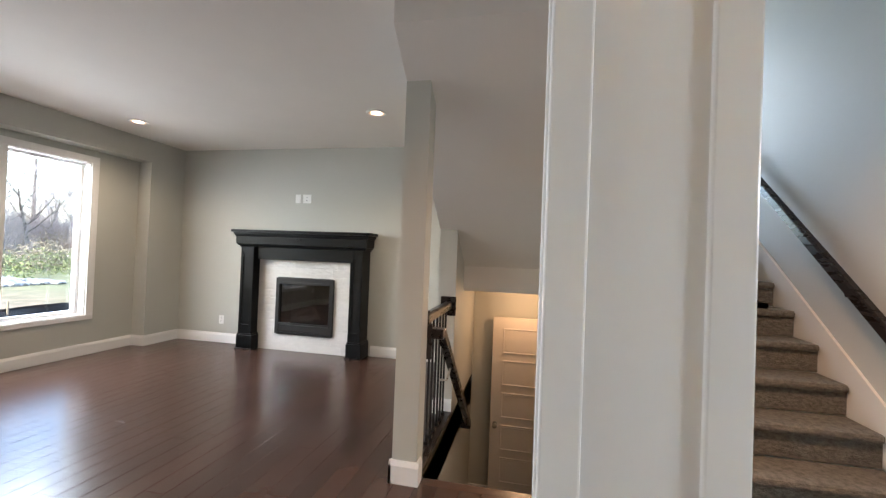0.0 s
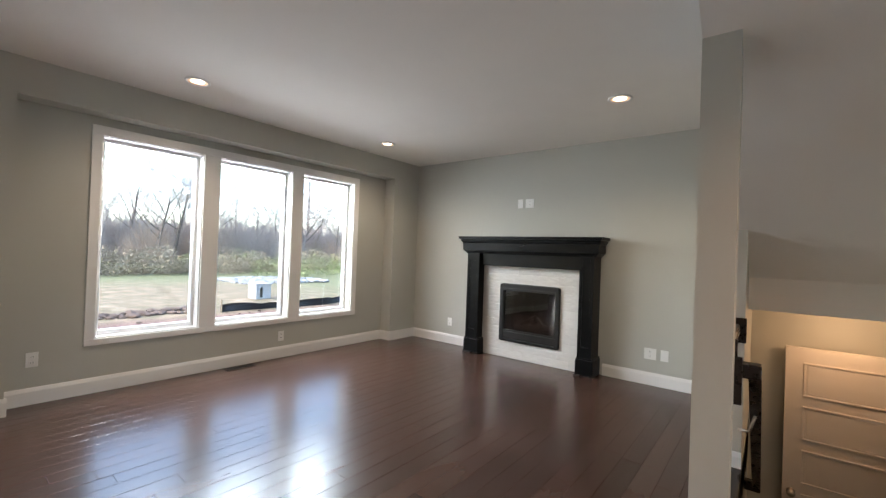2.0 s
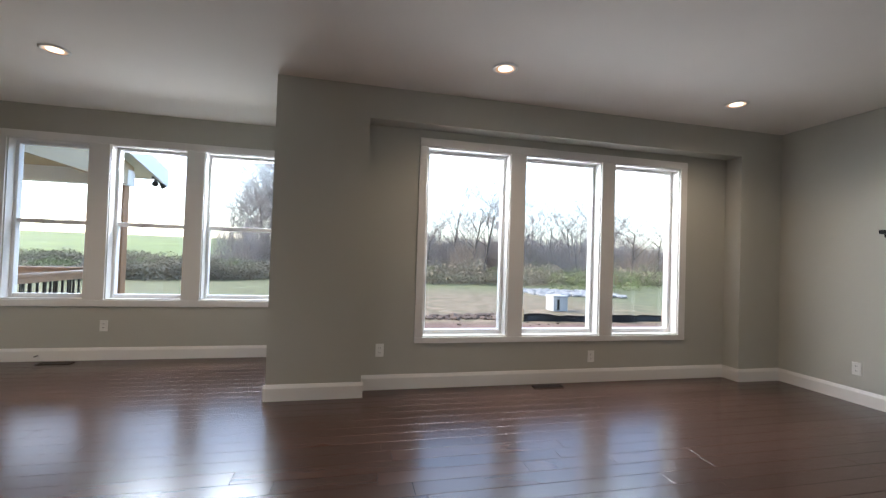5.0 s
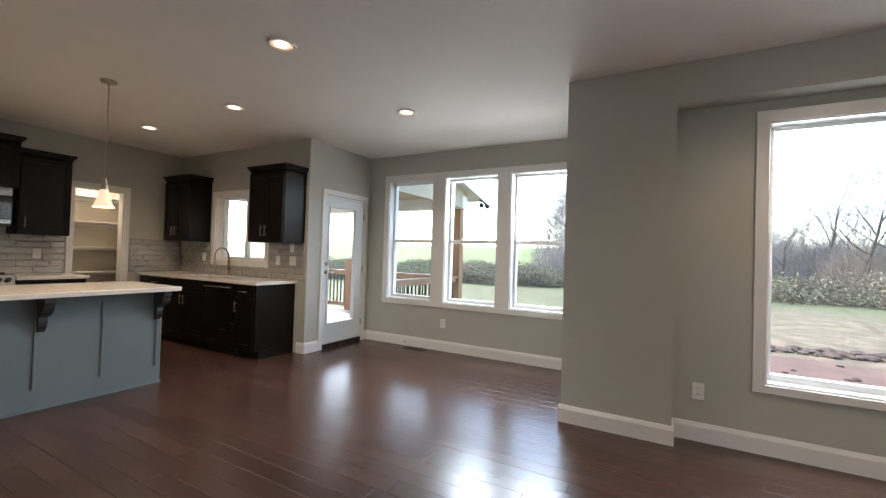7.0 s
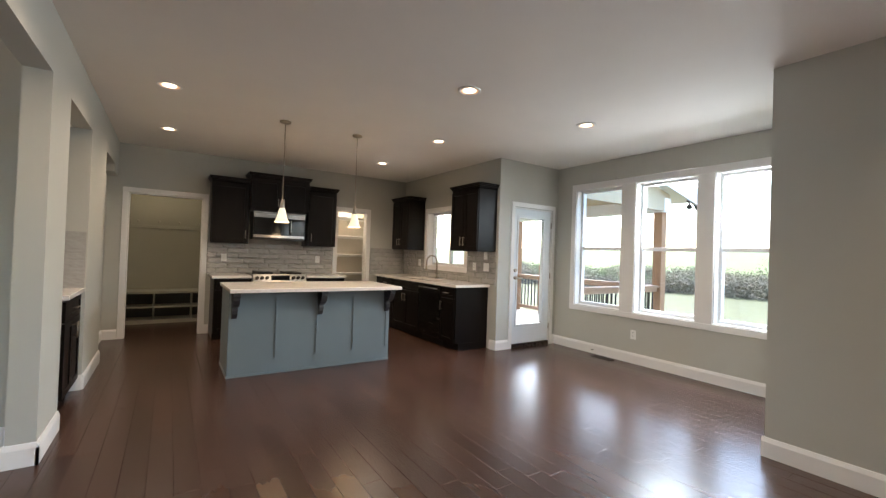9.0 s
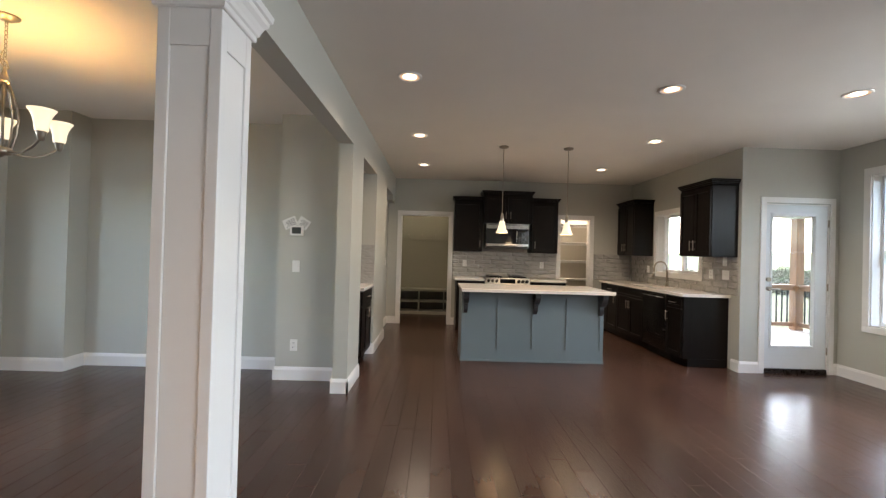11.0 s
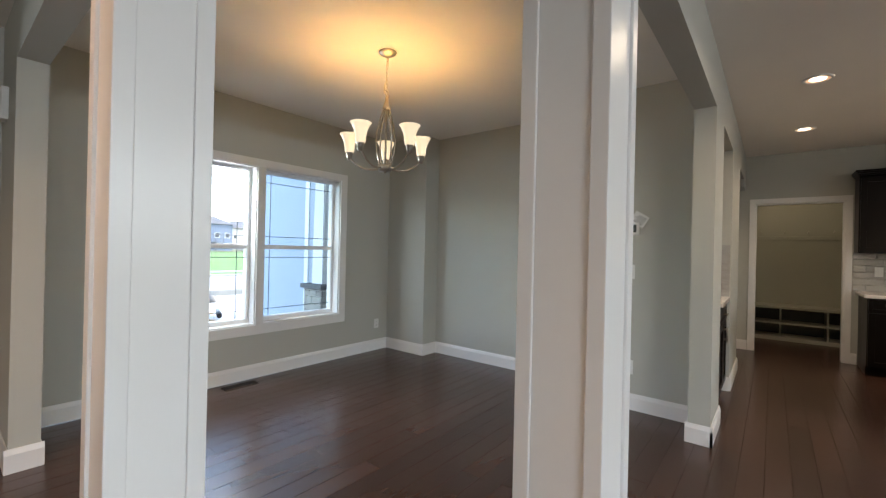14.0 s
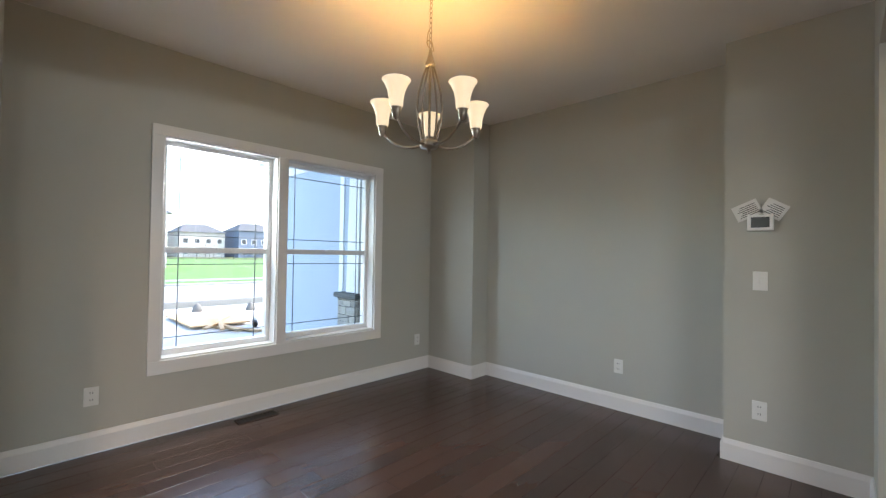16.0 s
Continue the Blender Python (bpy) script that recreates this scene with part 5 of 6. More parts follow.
def ground_material():
    m = bpy.data.materials.new("yard_ground")
    m.use_nodes = True
    n, l = m.node_tree.nodes, m.node_tree.links
    p = n["Principled BSDF"]
    p.inputs["Roughness"].default_value = 0.95
    geo, sep = n.new("ShaderNodeNewGeometry"), n.new("ShaderNodeSeparateXYZ")
    l.new(geo.outputs["Position"], sep.inputs[0])
    patch, blade = n.new("ShaderNodeTexNoise"), n.new("ShaderNodeTexNoise")
    for tex, s, d in ((patch, 0.35, 6), (blade, 1.6, 12)):
        tex.inputs["Scale"].default_value, tex.inputs["Detail"].default_value = s, d
        l.new(geo.outputs["Position"], tex.inputs["Vector"])

    def band(lo, hi, wobble, axis="X"):
        w = n.new("ShaderNodeMath")
        w.operation = "MULTIPLY_ADD"
        w.inputs[1].default_value = wobble
        l.new(patch.outputs[0], w.inputs[0]), l.new(sep.outputs[axis], w.inputs[2])
        r = n.new("ShaderNodeMapRange")
        r.inputs[1].default_value, r.inputs[2].default_value = lo + wobble / 2, hi + wobble / 2
        l.new(w.outputs[0], r.inputs[0])
        return r.outputs[0]

    def blend(fac, a, b):
        mix = n.new("ShaderNodeMix")
        mix.data_type = "RGBA"
        l.new(fac, mix.inputs["Factor"])
        for k, v in (("A", a), ("B", b)):
            sock = [i for i in mix.inputs if i.name == k and i.type == "RGBA"][0]
            if isinstance(v, tuple):
                sock.default_value = (*v, 1)
            else:
                l.new(v, sock)
        return [o for o in mix.outputs if o.type == "RGBA"][0]

    grass = blend(blade.outputs[0], tuple(c * 0.3 for c in GRASS_C), tuple(c * 1.75 for c in GRASS_C))
    straw = blend(blade.outputs[0], tuple(c * 0.6 for c in STRAW_C), tuple(c * 1.4 for c in STRAW_C))
    dirt = blend(blade.outputs[0], tuple(c * 0.6 for c in DIRT_C), tuple(c * 1.35 for c in DIRT_C))
    clump = n.new("ShaderNodeMapRange")
    clump.inputs[1].default_value, clump.inputs[2].default_value = 0.42, 0.60
    l.new(blade.outputs[0], clump.inputs[0])
    sparse = blend(clump.outputs[0], tuple(0.6 * a + 0.4 * b for a, b in zip(GRASS_C, DIRT_C)), straw)
    west = blend(band(-25.5, -20.5, 7.0), grass, sparse)
    near = blend(band(-12.7, -12.0, 1.0), west, dirt)
    south = blend(band(-1.5, 0.5, 1.5, "Y"), grass, near)
    north = blend(band(9.0, 14.0, 3.0, "Y"), south, grass)
    east = blend(band(2.0, 2.5, 0.1), north, grass)
    l.new(east, p.inputs["Base Color"])
    b = n.new("ShaderNodeBump")
    b.inputs["Strength"].default_value, b.inputs["Distance"].default_value = 0.8, 0.05
    l.new(blade.outputs[0], b.inputs["Height"]), l.new(b.outputs[0], p.inputs["Normal"])
    return m


def ground_height(x, y):
    d = math.hypot(x + 2, y)
    return GZ + 0.12 * noise.noise((x * 0.12, y * 0.12, 0)) * min(1, max(0, (d - 9) / 8)) + max(0, d - 60) * 0.004


bm = bmesh.new()
gx = [-900, -500, -300, -200, -150, -110] + [-80 + 2.5 * i for i in range(65)] + [110, 150, 220, 350, 600, 900]
gy = [-900, -500, -300, -200, -120] + [-70 + 3.0 * i for i in range(48)] + [110, 160, 250, 400, 900]
grid = [[bm.verts.new((x, y, ground_height(x, y))) for y in gy] for x in gx]
for i in range(len(gx) - 1):
    for j in range(len(gy) - 1):
        if not (gx[i] > -5.2 and gx[i + 1] < 2.9 and gy[j] > -6 and gy[j + 1] < 5.1):
            bm.faces.new((grid[i][j], grid[i + 1][j], grid[i + 1][j + 1], grid[i][j + 1])).smooth = True
structure("ground", bm, ground_material(), "patchy spring lawn with bare dirt near house", "ground")
FIELD = material("bright_green_field", (0.095, 0.125, 0.020), 0.95, scale=0.06, vary=0.45, bump=0.3, fine=3)
bm = bmesh.new()
fv = [[bm.verts.new((x, y, ground_height(x, y) + 0.06 + 6.0 * max(0, min(1, (-x - 48) / 130)))) for y in (-260, -170, -100, -60, -34, -18)] for x in (-240, -180, -130, -95, -68, -48)]
for i in range(5):
    for j in range(5):
        bm.faces.new((fv[i][j], fv[i + 1][j], fv[i + 1][j + 1], fv[i][j + 1])).smooth = True
structure("far_field", bm, FIELD, "bright green farm field in the distance", "field")

BARK = material("grey_bark", (0.085, 0.070, 0.06), 0.9, scale=6, vary=0.3, bump=0.4)
# Twigs kept pale, with distance haze mixed into their colour.
TWIG = material("bare_twigs", (0.27, 0.225, 0.205), 0.9, scale=3, vary=0.3, bump=0)
BRUSH = material("brown_brush", (0.15, 0.125, 0.085), 0.95, scale=0.5, vary=0.45, bump=0, fine=2, per_piece=0.14)
LEAF = material("spring_leaves", (0.14, 0.17, 0.055), 0.8, scale=0.6, vary=0.4, bump=0, fine=3, per_piece=0.15)
PALE = material("budding_leaves", (0.26, 0.185, 0.135), 0.85, scale=0.6, vary=0.35, bump=0, fine=3, per_piece=0.15)


def tree_meshes(seed, height):
    """Trunk with limbs, and a crown of fine bare twigs."""
    r = random.Random(seed)
    limbs, twigs = bmesh.new(), bmesh.new()

    def grow(p, d, length, rad, level):
        pts, radii = [p.copy()], [rad]
        n = 4 if level < 2 else 3
        for k in range(n):
            d = (d + Vector((r.uniform(-1, 1), r.uniform(-1, 1), r.uniform(-0.15, 0.55))) * (0.10 + 0.07 * level)).normalized()
            p = p + d * length / n
            pts.append(p.copy())
            radii.append(rad * (1 - 0.62 * (k + 1) / n))
        tube(limbs if level < 2 else twigs, pts, radii, 6 if level == 0 else 4 if level == 1 else 3, caps=False)
        if level < 4:
            for k in range((7, 6, 5, 3)[level]):
                t = r.uniform(0.35 if level == 0 else 0.2, 1.0)
                i = min(int(t * n), n - 1)
                q = pts[i].lerp(pts[i + 1], t * n - i)
                a, lean = r.uniform(0, 6.28), r.uniform(0.6, 1.2)
                side = Vector((math.cos(a), math.sin(a), 0))
                nd = (d * math.cos(lean) + side * math.sin(lean) + Vector((0, 0, 0.14))).normalized()
                grow(q, nd, length * r.uniform(0.5, 0.78), max(radii[i] * 0.5, 0.009), level + 1)

    grow(Vector((0, 0, 0)), Vector((r.uniform(-0.08, 0.08), r.uniform(-0.08, 0.08), 1)).normalized(), height * 0.62, height * 0.016, 0)
    return limbs, twigs


tree_kinds = []
for seed, h in ((1, 9.5), (2, 8.0), (5, 8.8)):
    t = thing("tree", (0, 0, 0), "bare deciduous tree in early spring", "tree", "bare trees behind the yard")
    limbs, twigs = tree_meshes(seed, h)
    part("trunk", limbs, BARK, t)
    part("crown", twigs, TWIG, t, "crown of fine bare twigs")
    tree_kinds.append(t)
rt = random.Random(11)
spots = [(-40.5, 2.5), (-41.5, 8), (-43, 13)]
for i in range(46):
    y = -10 + 1.3 * i + rt.uniform(-1.2, 1.2)
    spots.append((-41 - rt.uniform(0, 26), y))
spots += [(-46 - rt.uniform(0, 14), -4.5 - 0.75 * i) for i in range(13)]
spots += [(-150 - rt.uniform(0, 40), -62 - 5.5 * i) for i in range(12)]
for k, (x, y) in enumerate(spots):
    base = tree_kinds[k % 3]
    s = rt.uniform(0.75, 1.15)
    if -12 < y < -4:
        s *= 1.3
    m = pose(x, y, (5.0 if x < -140 else ground_height(x, y)) - 0.05, 0, 0, rt.uniform(0, 360)) @ Matrix.Scale(s, 4)
    if k < 3:
        base.matrix_basis = m
    else:
        copy_thing(base, m)


def clump_field(name, spots_, mat, label, size, per):
    """Many small leaf blades in loose heaps."""
    r = random.Random(len(name) + per)
    bm = bmesh.new()
    for x, y, rad, h in spots_:
        z = ground_height(x, y)
        for _ in range(per):
            a, q = r.uniform(0, 6.28), rad * math.sqrt(r.random())
            t = r.random()
            c = Vector((x + q * math.cos(a), y + q * math.sin(a), z + h * (t ** 1.3) * (1 - 0.45 * (q / rad) ** 2) + 0.05))
            u = Vector((r.uniform(-1, 1), r.uniform(-1, 1), r.uniform(-0.4, 1))).normalized()
            v = u.cross(Vector((r.uniform(-1, 1), r.uniform(-1, 1), r.uniform(-1, 1)))).normalized()
            s = size * r.uniform(0.5, 1.4)
            bm.faces.new([bm.verts.new(c + k) for k in (-u * s, v * s * 0.35, u * s, -v * s * 0.35)])
    ob = tagged(new(name, mesh_of(name, bm, mat)), label, "shrubs", kind="stuff")
    return ob


rb = random.Random(21)
brush = [(-29.5 - 2.5 * rb.random(), y + rb.uniform(-0.8, 0.8), rb.uniform(1.2, 1.9), rb.uniform(0.9, 1.9)) for y in [-11 + 1.15 * i for i in range(50)]]
brush += [(-45 - 5 * rb.random(), y + rb.uniform(-1, 1), rb.uniform(2, 3.2), rb.uniform(2.8, 4.6)) for y in [-12 + 1.9 * i for i in range(32)]]
brush += [(-62 - 8 * rb.random(), y, 4.5, rb.uniform(4.5, 7.0)) for y in [-14 + 3.2 * i for i in range(24)]]
brush += [(-31 + 0.55 * i + rb.uniform(-1, 1), -6.0 - 1.1 * i, rb.uniform(1.1, 1.7), rb.uniform(0.8, 1.4)) for i in range(26)]
brush += [(-36 - 16 * rb.random(), -7 - 46 * rb.random(), rb.uniform(1.3, 2.4), rb.uniform(0.9, 1.7)) for _ in range(46)]
clump_field("far_brush", brush, BRUSH, "brown leafless brush along the yard edge", 0.085, 1250)
leafy = [(-30 - rb.uniform(0, 3), y, rb.uniform(0.9, 1.6), rb.uniform(0.9, 1.8)) for y in (-9, -6.5, -3, 0.5, 2.8, 6, 12, 13.5, 15.5, 18, 19.5, 22, 24.5, 27, 30, 34)]
leafy += [(-33 + 0.5 * i + rb.uniform(-3, 1), -7 - 1.2 * i + rb.uniform(-1, 1), rb.uniform(1.0, 2.0), rb.uniform(0.6, 1.2)) for i in range(24)]
leafy += [(-34 - 16 * rb.random(), -7 - 42 * rb.random(), rb.uniform(1.2, 2.2), rb.uniform(0.7, 1.3)) for _ in range(30)]
leafy += [(-25, 14.5, 1.8, 1.5), (-26, 17.5, 2.0, 1.5), (-27, 21.5, 2.2, 1.7)]
clump_field("far_shrubs", leafy, LEAF, "fresh green spring shrubs", 0.07, 1000)
buds = [(-43 - rb.uniform(0, 10), y + rb.uniform(-1, 1), rb.uniform(1.6, 2.8), rb.uniform(3.2, 5.2)) for y in (-4, 3, 8, 11, 15, 19, 24, 28, 33)]
buds += [(-30 + 0.5 * i - rb.uniform(0, 6), -8 - 1.4 * i + rb.uniform(-1, 1), rb.uniform(1.2, 2.0), rb.uniform(0.6, 1.2)) for i in range(22)]
clump_field("budding_brush", buds, PALE, "reddish budding brush", 0.075, 900)



def twig_thicket(name, spots_, mat, label, per):
    """Upright fine twigs, fanning out from each stem, as in a leafless wood."""
    r = random.Random(per)
    verts, faces = [], []
    for x, y, rad, h in spots_:
        z = ground_height(x, y)
        for _ in range(per):
            a, q, t = r.uniform(0, 6.28), rad * math.sqrt(r.random()), r.random() ** 0.8
            top = h * (1 - 0.5 * (q / rad) ** 2) * r.uniform(0.75, 1.0)
            c = Vector((x + q * math.cos(a), y + q * math.sin(a), z + top * t))
            d = Vector((0.5 * math.cos(a) * q / rad + r.uniform(-0.4, 0.4), 0.5 * math.sin(a) * q / rad + r.uniform(-0.4, 0.4), 1)).normalized()
            ln, w = r.uniform(0.35, 0.8), r.uniform(0.012, 0.030) * (1.3 - 0.7 * t)
            side = d.cross(Vector((r.uniform(0.6, 1), r.uniform(-0.5, 0.5), 0))).normalized() * w
            k = len(verts)
            verts += [c - d * ln - side, c - d * ln + side, c + d * ln + side * 0.3, c + d * ln - side * 0.3]
            faces.append((k, k + 1, k + 2, k + 3))
    me = bpy.data.meshes.new(name)
    me.from_pydata([tuple(v) for v in verts], [], faces)
    me.materials.append(mat)
    return tagged(new(name, me), label, "woods", kind="stuff")


rw = random.Random(31)
wood = [(-44 - 26 * rw.random(), y + rw.uniform(-1.5, 1.5), rw.uniform(1.8, 3.0), rw.uniform(4.2, 6.6)) for y in [-9 + 0.62 * i for i in range(112)]]
wood += [(-70 - 8 * rw.random(), y, 3.5, rw.uniform(5.5, 8.5)) for y in [-14 + 2.4 * i for i in range(40)]]
twig_thicket("leafless_wood", wood, TWIG, "hazy leafless wood behind the yard", 850)
ruddy = [(-42 - 20 * rw.random(), rw.uniform(-6, 55), rw.uniform(1.6, 2.6), rw.uniform(3.0, 5.2)) for _ in range(40)]
twig_thicket("budding_wood", ruddy, PALE, "reddish budding thicket behind the yard", 700)

# silt fence, drain box, stones, soil clods
SILT = material("black_silt_cloth", (0.016, 0.018, 0.022), 0.6, scale=3, vary=0.3, bump=0.4, fine=20)
sf = thing("silt_fence", (-12.7, 9, GZ), "low black silt fence along the dirt", "fence")
bm = bmesh.new()
cols = []
for i in range(61):
    y = 5.5 + 0.30 * i
    x = -12.7 + 0.10 * math.sin(1.7 * y) + 0.05 * math.sin(5.1 * y)
    top = GZ + 0.20 + 0.03 * math.sin(2.3 * y) - (0.04 if i % 9 == 4 else 0)
    cols.append([bm.verts.new((x + 0.03 * k * math.sin(3 * y), y, GZ - 0.05 + (top - GZ + 0.05) * k / 3)) for k in range(4)])
for a, b in zip(cols, cols[1:]):
    for k in range(3):
        bm.faces.new((a[k], b[k], b[k + 1], a[k + 1])).smooth = True
bmesh.ops.solidify(bm, geom=bm.faces[:], thickness=0.006)
part("cloth", bm, SILT, sf)
for y in (5.5, 7.9, 10.3, 12.7, 15.1, 17.5, 19.9, 22.3):
    part("stake", boxes((-12.66, -12.625, y - 0.017, y + 0.017, GZ - 0.1, GZ + 0.38), bevel=0.003), material("weathered_stake", (0.25, 0.19, 0.12), 0.85) if y == 5.5 else bpy.data.materials["weathered_stake"], sf)
CONC = material("pale_concrete", (0.26, 0.26, 0.255), 0.85, scale=4, vary=0.12, bump=0.3)
di = thing("drain_inlet", (-15.3, 8.0, GZ), "pale concrete storm drain box in the yard", "drain box")
bm = wall_with_holes("x", -15.08, -15.0, 7.72, 8.28, GZ, GZ + 0.50, [(7.86, 7.97, GZ + 0.06, GZ + 0.42)])
part("front_wall", bm, CONC, di)
part("side_wall", boxes((-15.6, -15.52, 7.72, 8.28, GZ, GZ + 0.50)), CONC, di)
part("side_wall", boxes((-15.52, -15.08, 7.72, 7.80, GZ, GZ + 0.50)), CONC, di)
part("side_wall", boxes((-15.52, -15.08, 8.20, 8.28, GZ, GZ + 0.50)), CONC, di)
part("lid", boxes((-15.62, -14.98, 7.70, 8.30, GZ + 0.50, GZ + 0.57), bevel=0.015), CONC, di)


def rocks(name, x0, x1, y0, y1, count, size, mat, label, seed):
    r = random.Random(seed)
    bm = bmesh.new()
    for _ in range(count):
        x, y, s = r.uniform(x0, x1), r.uniform(y0, y1), size * r.uniform(0.5, 1.5)
        res = bmesh.ops.create_icosphere(bm, subdivisions=1, radius=s)
        for v in res["verts"]:
            v.co = Vector((v.co.x * r.uniform(0.8, 1.3) + x, v.co.y * r.uniform(0.8, 1.3) + y, v.co.z * 0.6 * r.uniform(0.7, 1.2) + GZ + s * 0.25))
    return tagged(new(name, mesh_of(name, bm, mat)), label, "stones", kind="stuff")


rocks("rip_rap", -24.5, -20.5, 10.0, 15.0, 420, 0.14, material("grey_limestone_rubble", (0.24, 0.24, 0.235), 0.9, scale=3, vary=0.3, bump=0.4, per_piece=0.25), "heap of pale rip-rap stones", 4)
rocks("soil_clods", -13.8, -13.0, -1.5, 5.3, 130, 0.10, material("dark_soil", (0.075, 0.05, 0.036), 0.95, scale=5, vary=0.3, bump=0.5), "ridge of dark soil clods", 5)
rocks("dirt_lumps", -12.6, -7.5, 0.8, 6.5, 60, 0.05, bpy.data.materials["dark_soil"], "scattered lumps of dirt", 6)
up_ = thing("utility_pole", (-60, 39.3, GZ), "tall thin grey transmission pole beyond the yard", "utility pole")
part("pole", tube(bmesh.new(), [(-60, 39.3, GZ), (-60, 39.3, 18.5)], [0.20, 0.12], 10), BARK, up_)
for z in (10.0, 12.3, 14.5, 16.8):
    part("crossarm", bar(bmesh.new(), (-60, 39.35, z - 0.1), (-60, 37.5, z), 0.10, 0.10), BARK, up_)

# deck with roof
CEDAR = material("cedar_lumber", (0.30, 0.155, 0.075), 0.6, scale=5, vary=0.25, bump=0.12, fine=50, stretch=(4, 4, 0.6))
CEDAR_R = material("cedar_rail_lumber", (0.34, 0.20, 0.12), 0.6, scale=5, vary=0.2, bump=0.1, fine=40, stretch=(1, 1, 3))
DECKB = material("pale_deck_boards", (0.42, 0.37, 0.32), 0.65, scale=5, vary=0.15, bump=0.1, fine=40, stretch=(0.6, 4, 1))
dk = thing("deck", (-7.4, -5.5, GZ), "raised cedar deck with pale boards", "deck")
yb = -7.4
while yb < -3.45:
    part("board", boxes((-9.4, -5.43 if yb < -3.81 else -6.63, yb, yb + 0.137, -0.13, -0.10), bevel=0.004), DECKB, dk)
    yb += 0.142
part("rim_joist", boxes((-9.42, -5.43, -7.44, -7.40, -0.36, -0.13), (-9.42, -6.63, -3.31, -3.27, -0.36, -0.13), (-9.46, -9.42, -7.44, -3.27, -0.36, -0.13)), CEDAR, dk)
for x in (-9.3, -7.4, -5.6):
    for y in (-7.3, -3.7):
        part("footing_post", boxes((x - 0.07, x + 0.07, y - 0.07, y + 0.07, GZ - 0.2, -0.13)), CEDAR, dk)


def deck_post(x, y, z1, w=0.075):
    return solid("deck_post", boxes((x - w, x + w, y - w, y + w, -0.10, z1), bevel=0.008), CEDAR, "rough cedar post standing on the deck", "post", "cedar deck posts")


deck_post(-9.3, -3.41, 2.30, 0.085)
deck_post(-9.3, -7.32, 2.30, 0.085)
deck_post(-9.27, -6.27, 1.14, 0.12)


def deck_rail(x0, y0, x1, y1):
    mx, my = (x0 + x1) / 2, (y0 + y1) / 2
    root = thing("deck_railing", (mx, my, -0.1), "cedar deck railing with black balusters", "railing", "deck railings")
    part("top_rail", bar(bmesh.new(), (x0, y0, 0.85), (x1, y1, 0.85), 0.14, 0.04), CEDAR_R, root)
    part("upper_rail", bar(bmesh.new(), (x0, y0, 0.79), (x1, y1, 0.79), 0.04, 0.085), CEDAR_R, root)
    part("lower_rail", bar(bmesh.new(), (x0, y0, 0.02), (x1, y1, 0.02), 0.04, 0.085), CEDAR_R, root)
    n = int(math.hypot(x1 - x0, y1 - y0) / 0.115)
    for k in range(1, n):
        x, y = x0 + (x1 - x0) * k / n, y0 + (y1 - y0) * k / n
        part("baluster", boxes((x - 0.01, x + 0.01, y - 0.01, y + 0.01, 0.02, 0.79)), BLACKMETAL, root)


deck_rail(-9.22, -3.41, -6.64, -3.41)
deck_rail(-9.3, -3.50, -9.3, -7.23)
deck_rail(-9.22, -7.32, -5.45, -7.32)
RWHITE = material("white_soffit_paint", (0.72, 0.72, 0.72), 0.5, scale=3, vary=0.04, bump=0.02)
TAN = material("tan_siding", (0.40, 0.33, 0.23), 0.7, scale=3, vary=0.08, bump=0.05)
rf = thing("deck_roof", (-8, -5.5, 2.3), "white-trimmed roof over the deck", "roof")
part("beam", boxes((-9.42, -9.20, -7.5, -3.27, 2.28, 2.55), bevel=0.01), RWHITE, rf)
part("beam", boxes((-9.20, -5.43, -7.45, -7.25, 2.30, 2.55), bevel=0.01), RWHITE, rf)
bm = bmesh.new()
gp = [[bm.verts.new((x, y, z)) for x, z in ((-9.40, 2.30), (-6.63, 2.30), (-6.63, 3.23), (-9.40, 2.62))] for y in (-3.36, -3.28)]
for i in range(4):
    bm.faces.new((gp[0][i], gp[0][(i + 1) % 4], gp[1][(i + 1) % 4], gp[1][i]))
bm.faces.new(gp[0]), bm.faces.new(gp[1][::-1])
part("gable_panel", bm, TAN, rf, "tan gable panel under the rake")
bm = bmesh.new()
rv = [[bm.verts.new((x, y, z)) for x, z in ((-10.2, 2.55), (-5.43, 3.6), (-5.43, 3.78), (-10.2, 2.73))] for y in (-8.0, -3.1)]
for i in range(4):
    bm.faces.new((rv[0][i], rv[0][(i + 1) % 4], rv[1][(i + 1) % 4], rv[1][i]))
bm.faces.new(rv[0]), bm.faces.new(rv[1][::-1])
part("roof_slab", bm, RWHITE, rf)
bm = bmesh.new()
rk = [[bm.verts.new((x, y, z)) for x, z in ((-10.22, 2.42), (-6.63, 3.211), (-6.63, 3.536), (-10.22, 2.745))] for y in (-3.10, -3.06)]
for i in range(4):
    bm.faces.new((rk[0][i], rk[0][(i + 1) % 4], rk[1][(i + 1) % 4], rk[1][i]))
bm.faces.new(rk[0]), bm.faces.new(rk[1][::-1])
part("rake_board", bm, RWHITE, rf, "white sloping rake board")
part("ceiling_boards", boxes((-9.2, -5.43, -7.45, -3.66, 2.52, 2.55)), TAN, rf, "tan deck ceiling")
part("gutter", boxes((-10.32, -10.2, -8.0, -3.1, 2.60, 2.72), bevel=0.02), RWHITE, rf)
fl = thing("flood_light", (-9.9, -3.15, 2.5), "small black twin floodlight under eave", "floodlight")
part("base", boxes((-9.95, -9.85, -3.2, -3.1, 2.52, 2.56), bevel=0.005), BLACKMETAL, fl)
for dx in (-0.1, 0.1):
    part("head", tube(bmesh.new(), [(-9.9, -3.15, 2.53), (-9.9 + dx, -3.12, 2.47), (-9.9 + dx * 1.8, -3.08, 2.40)], [0.015, 0.02, 0.055], 10), BLACKMETAL, fl)

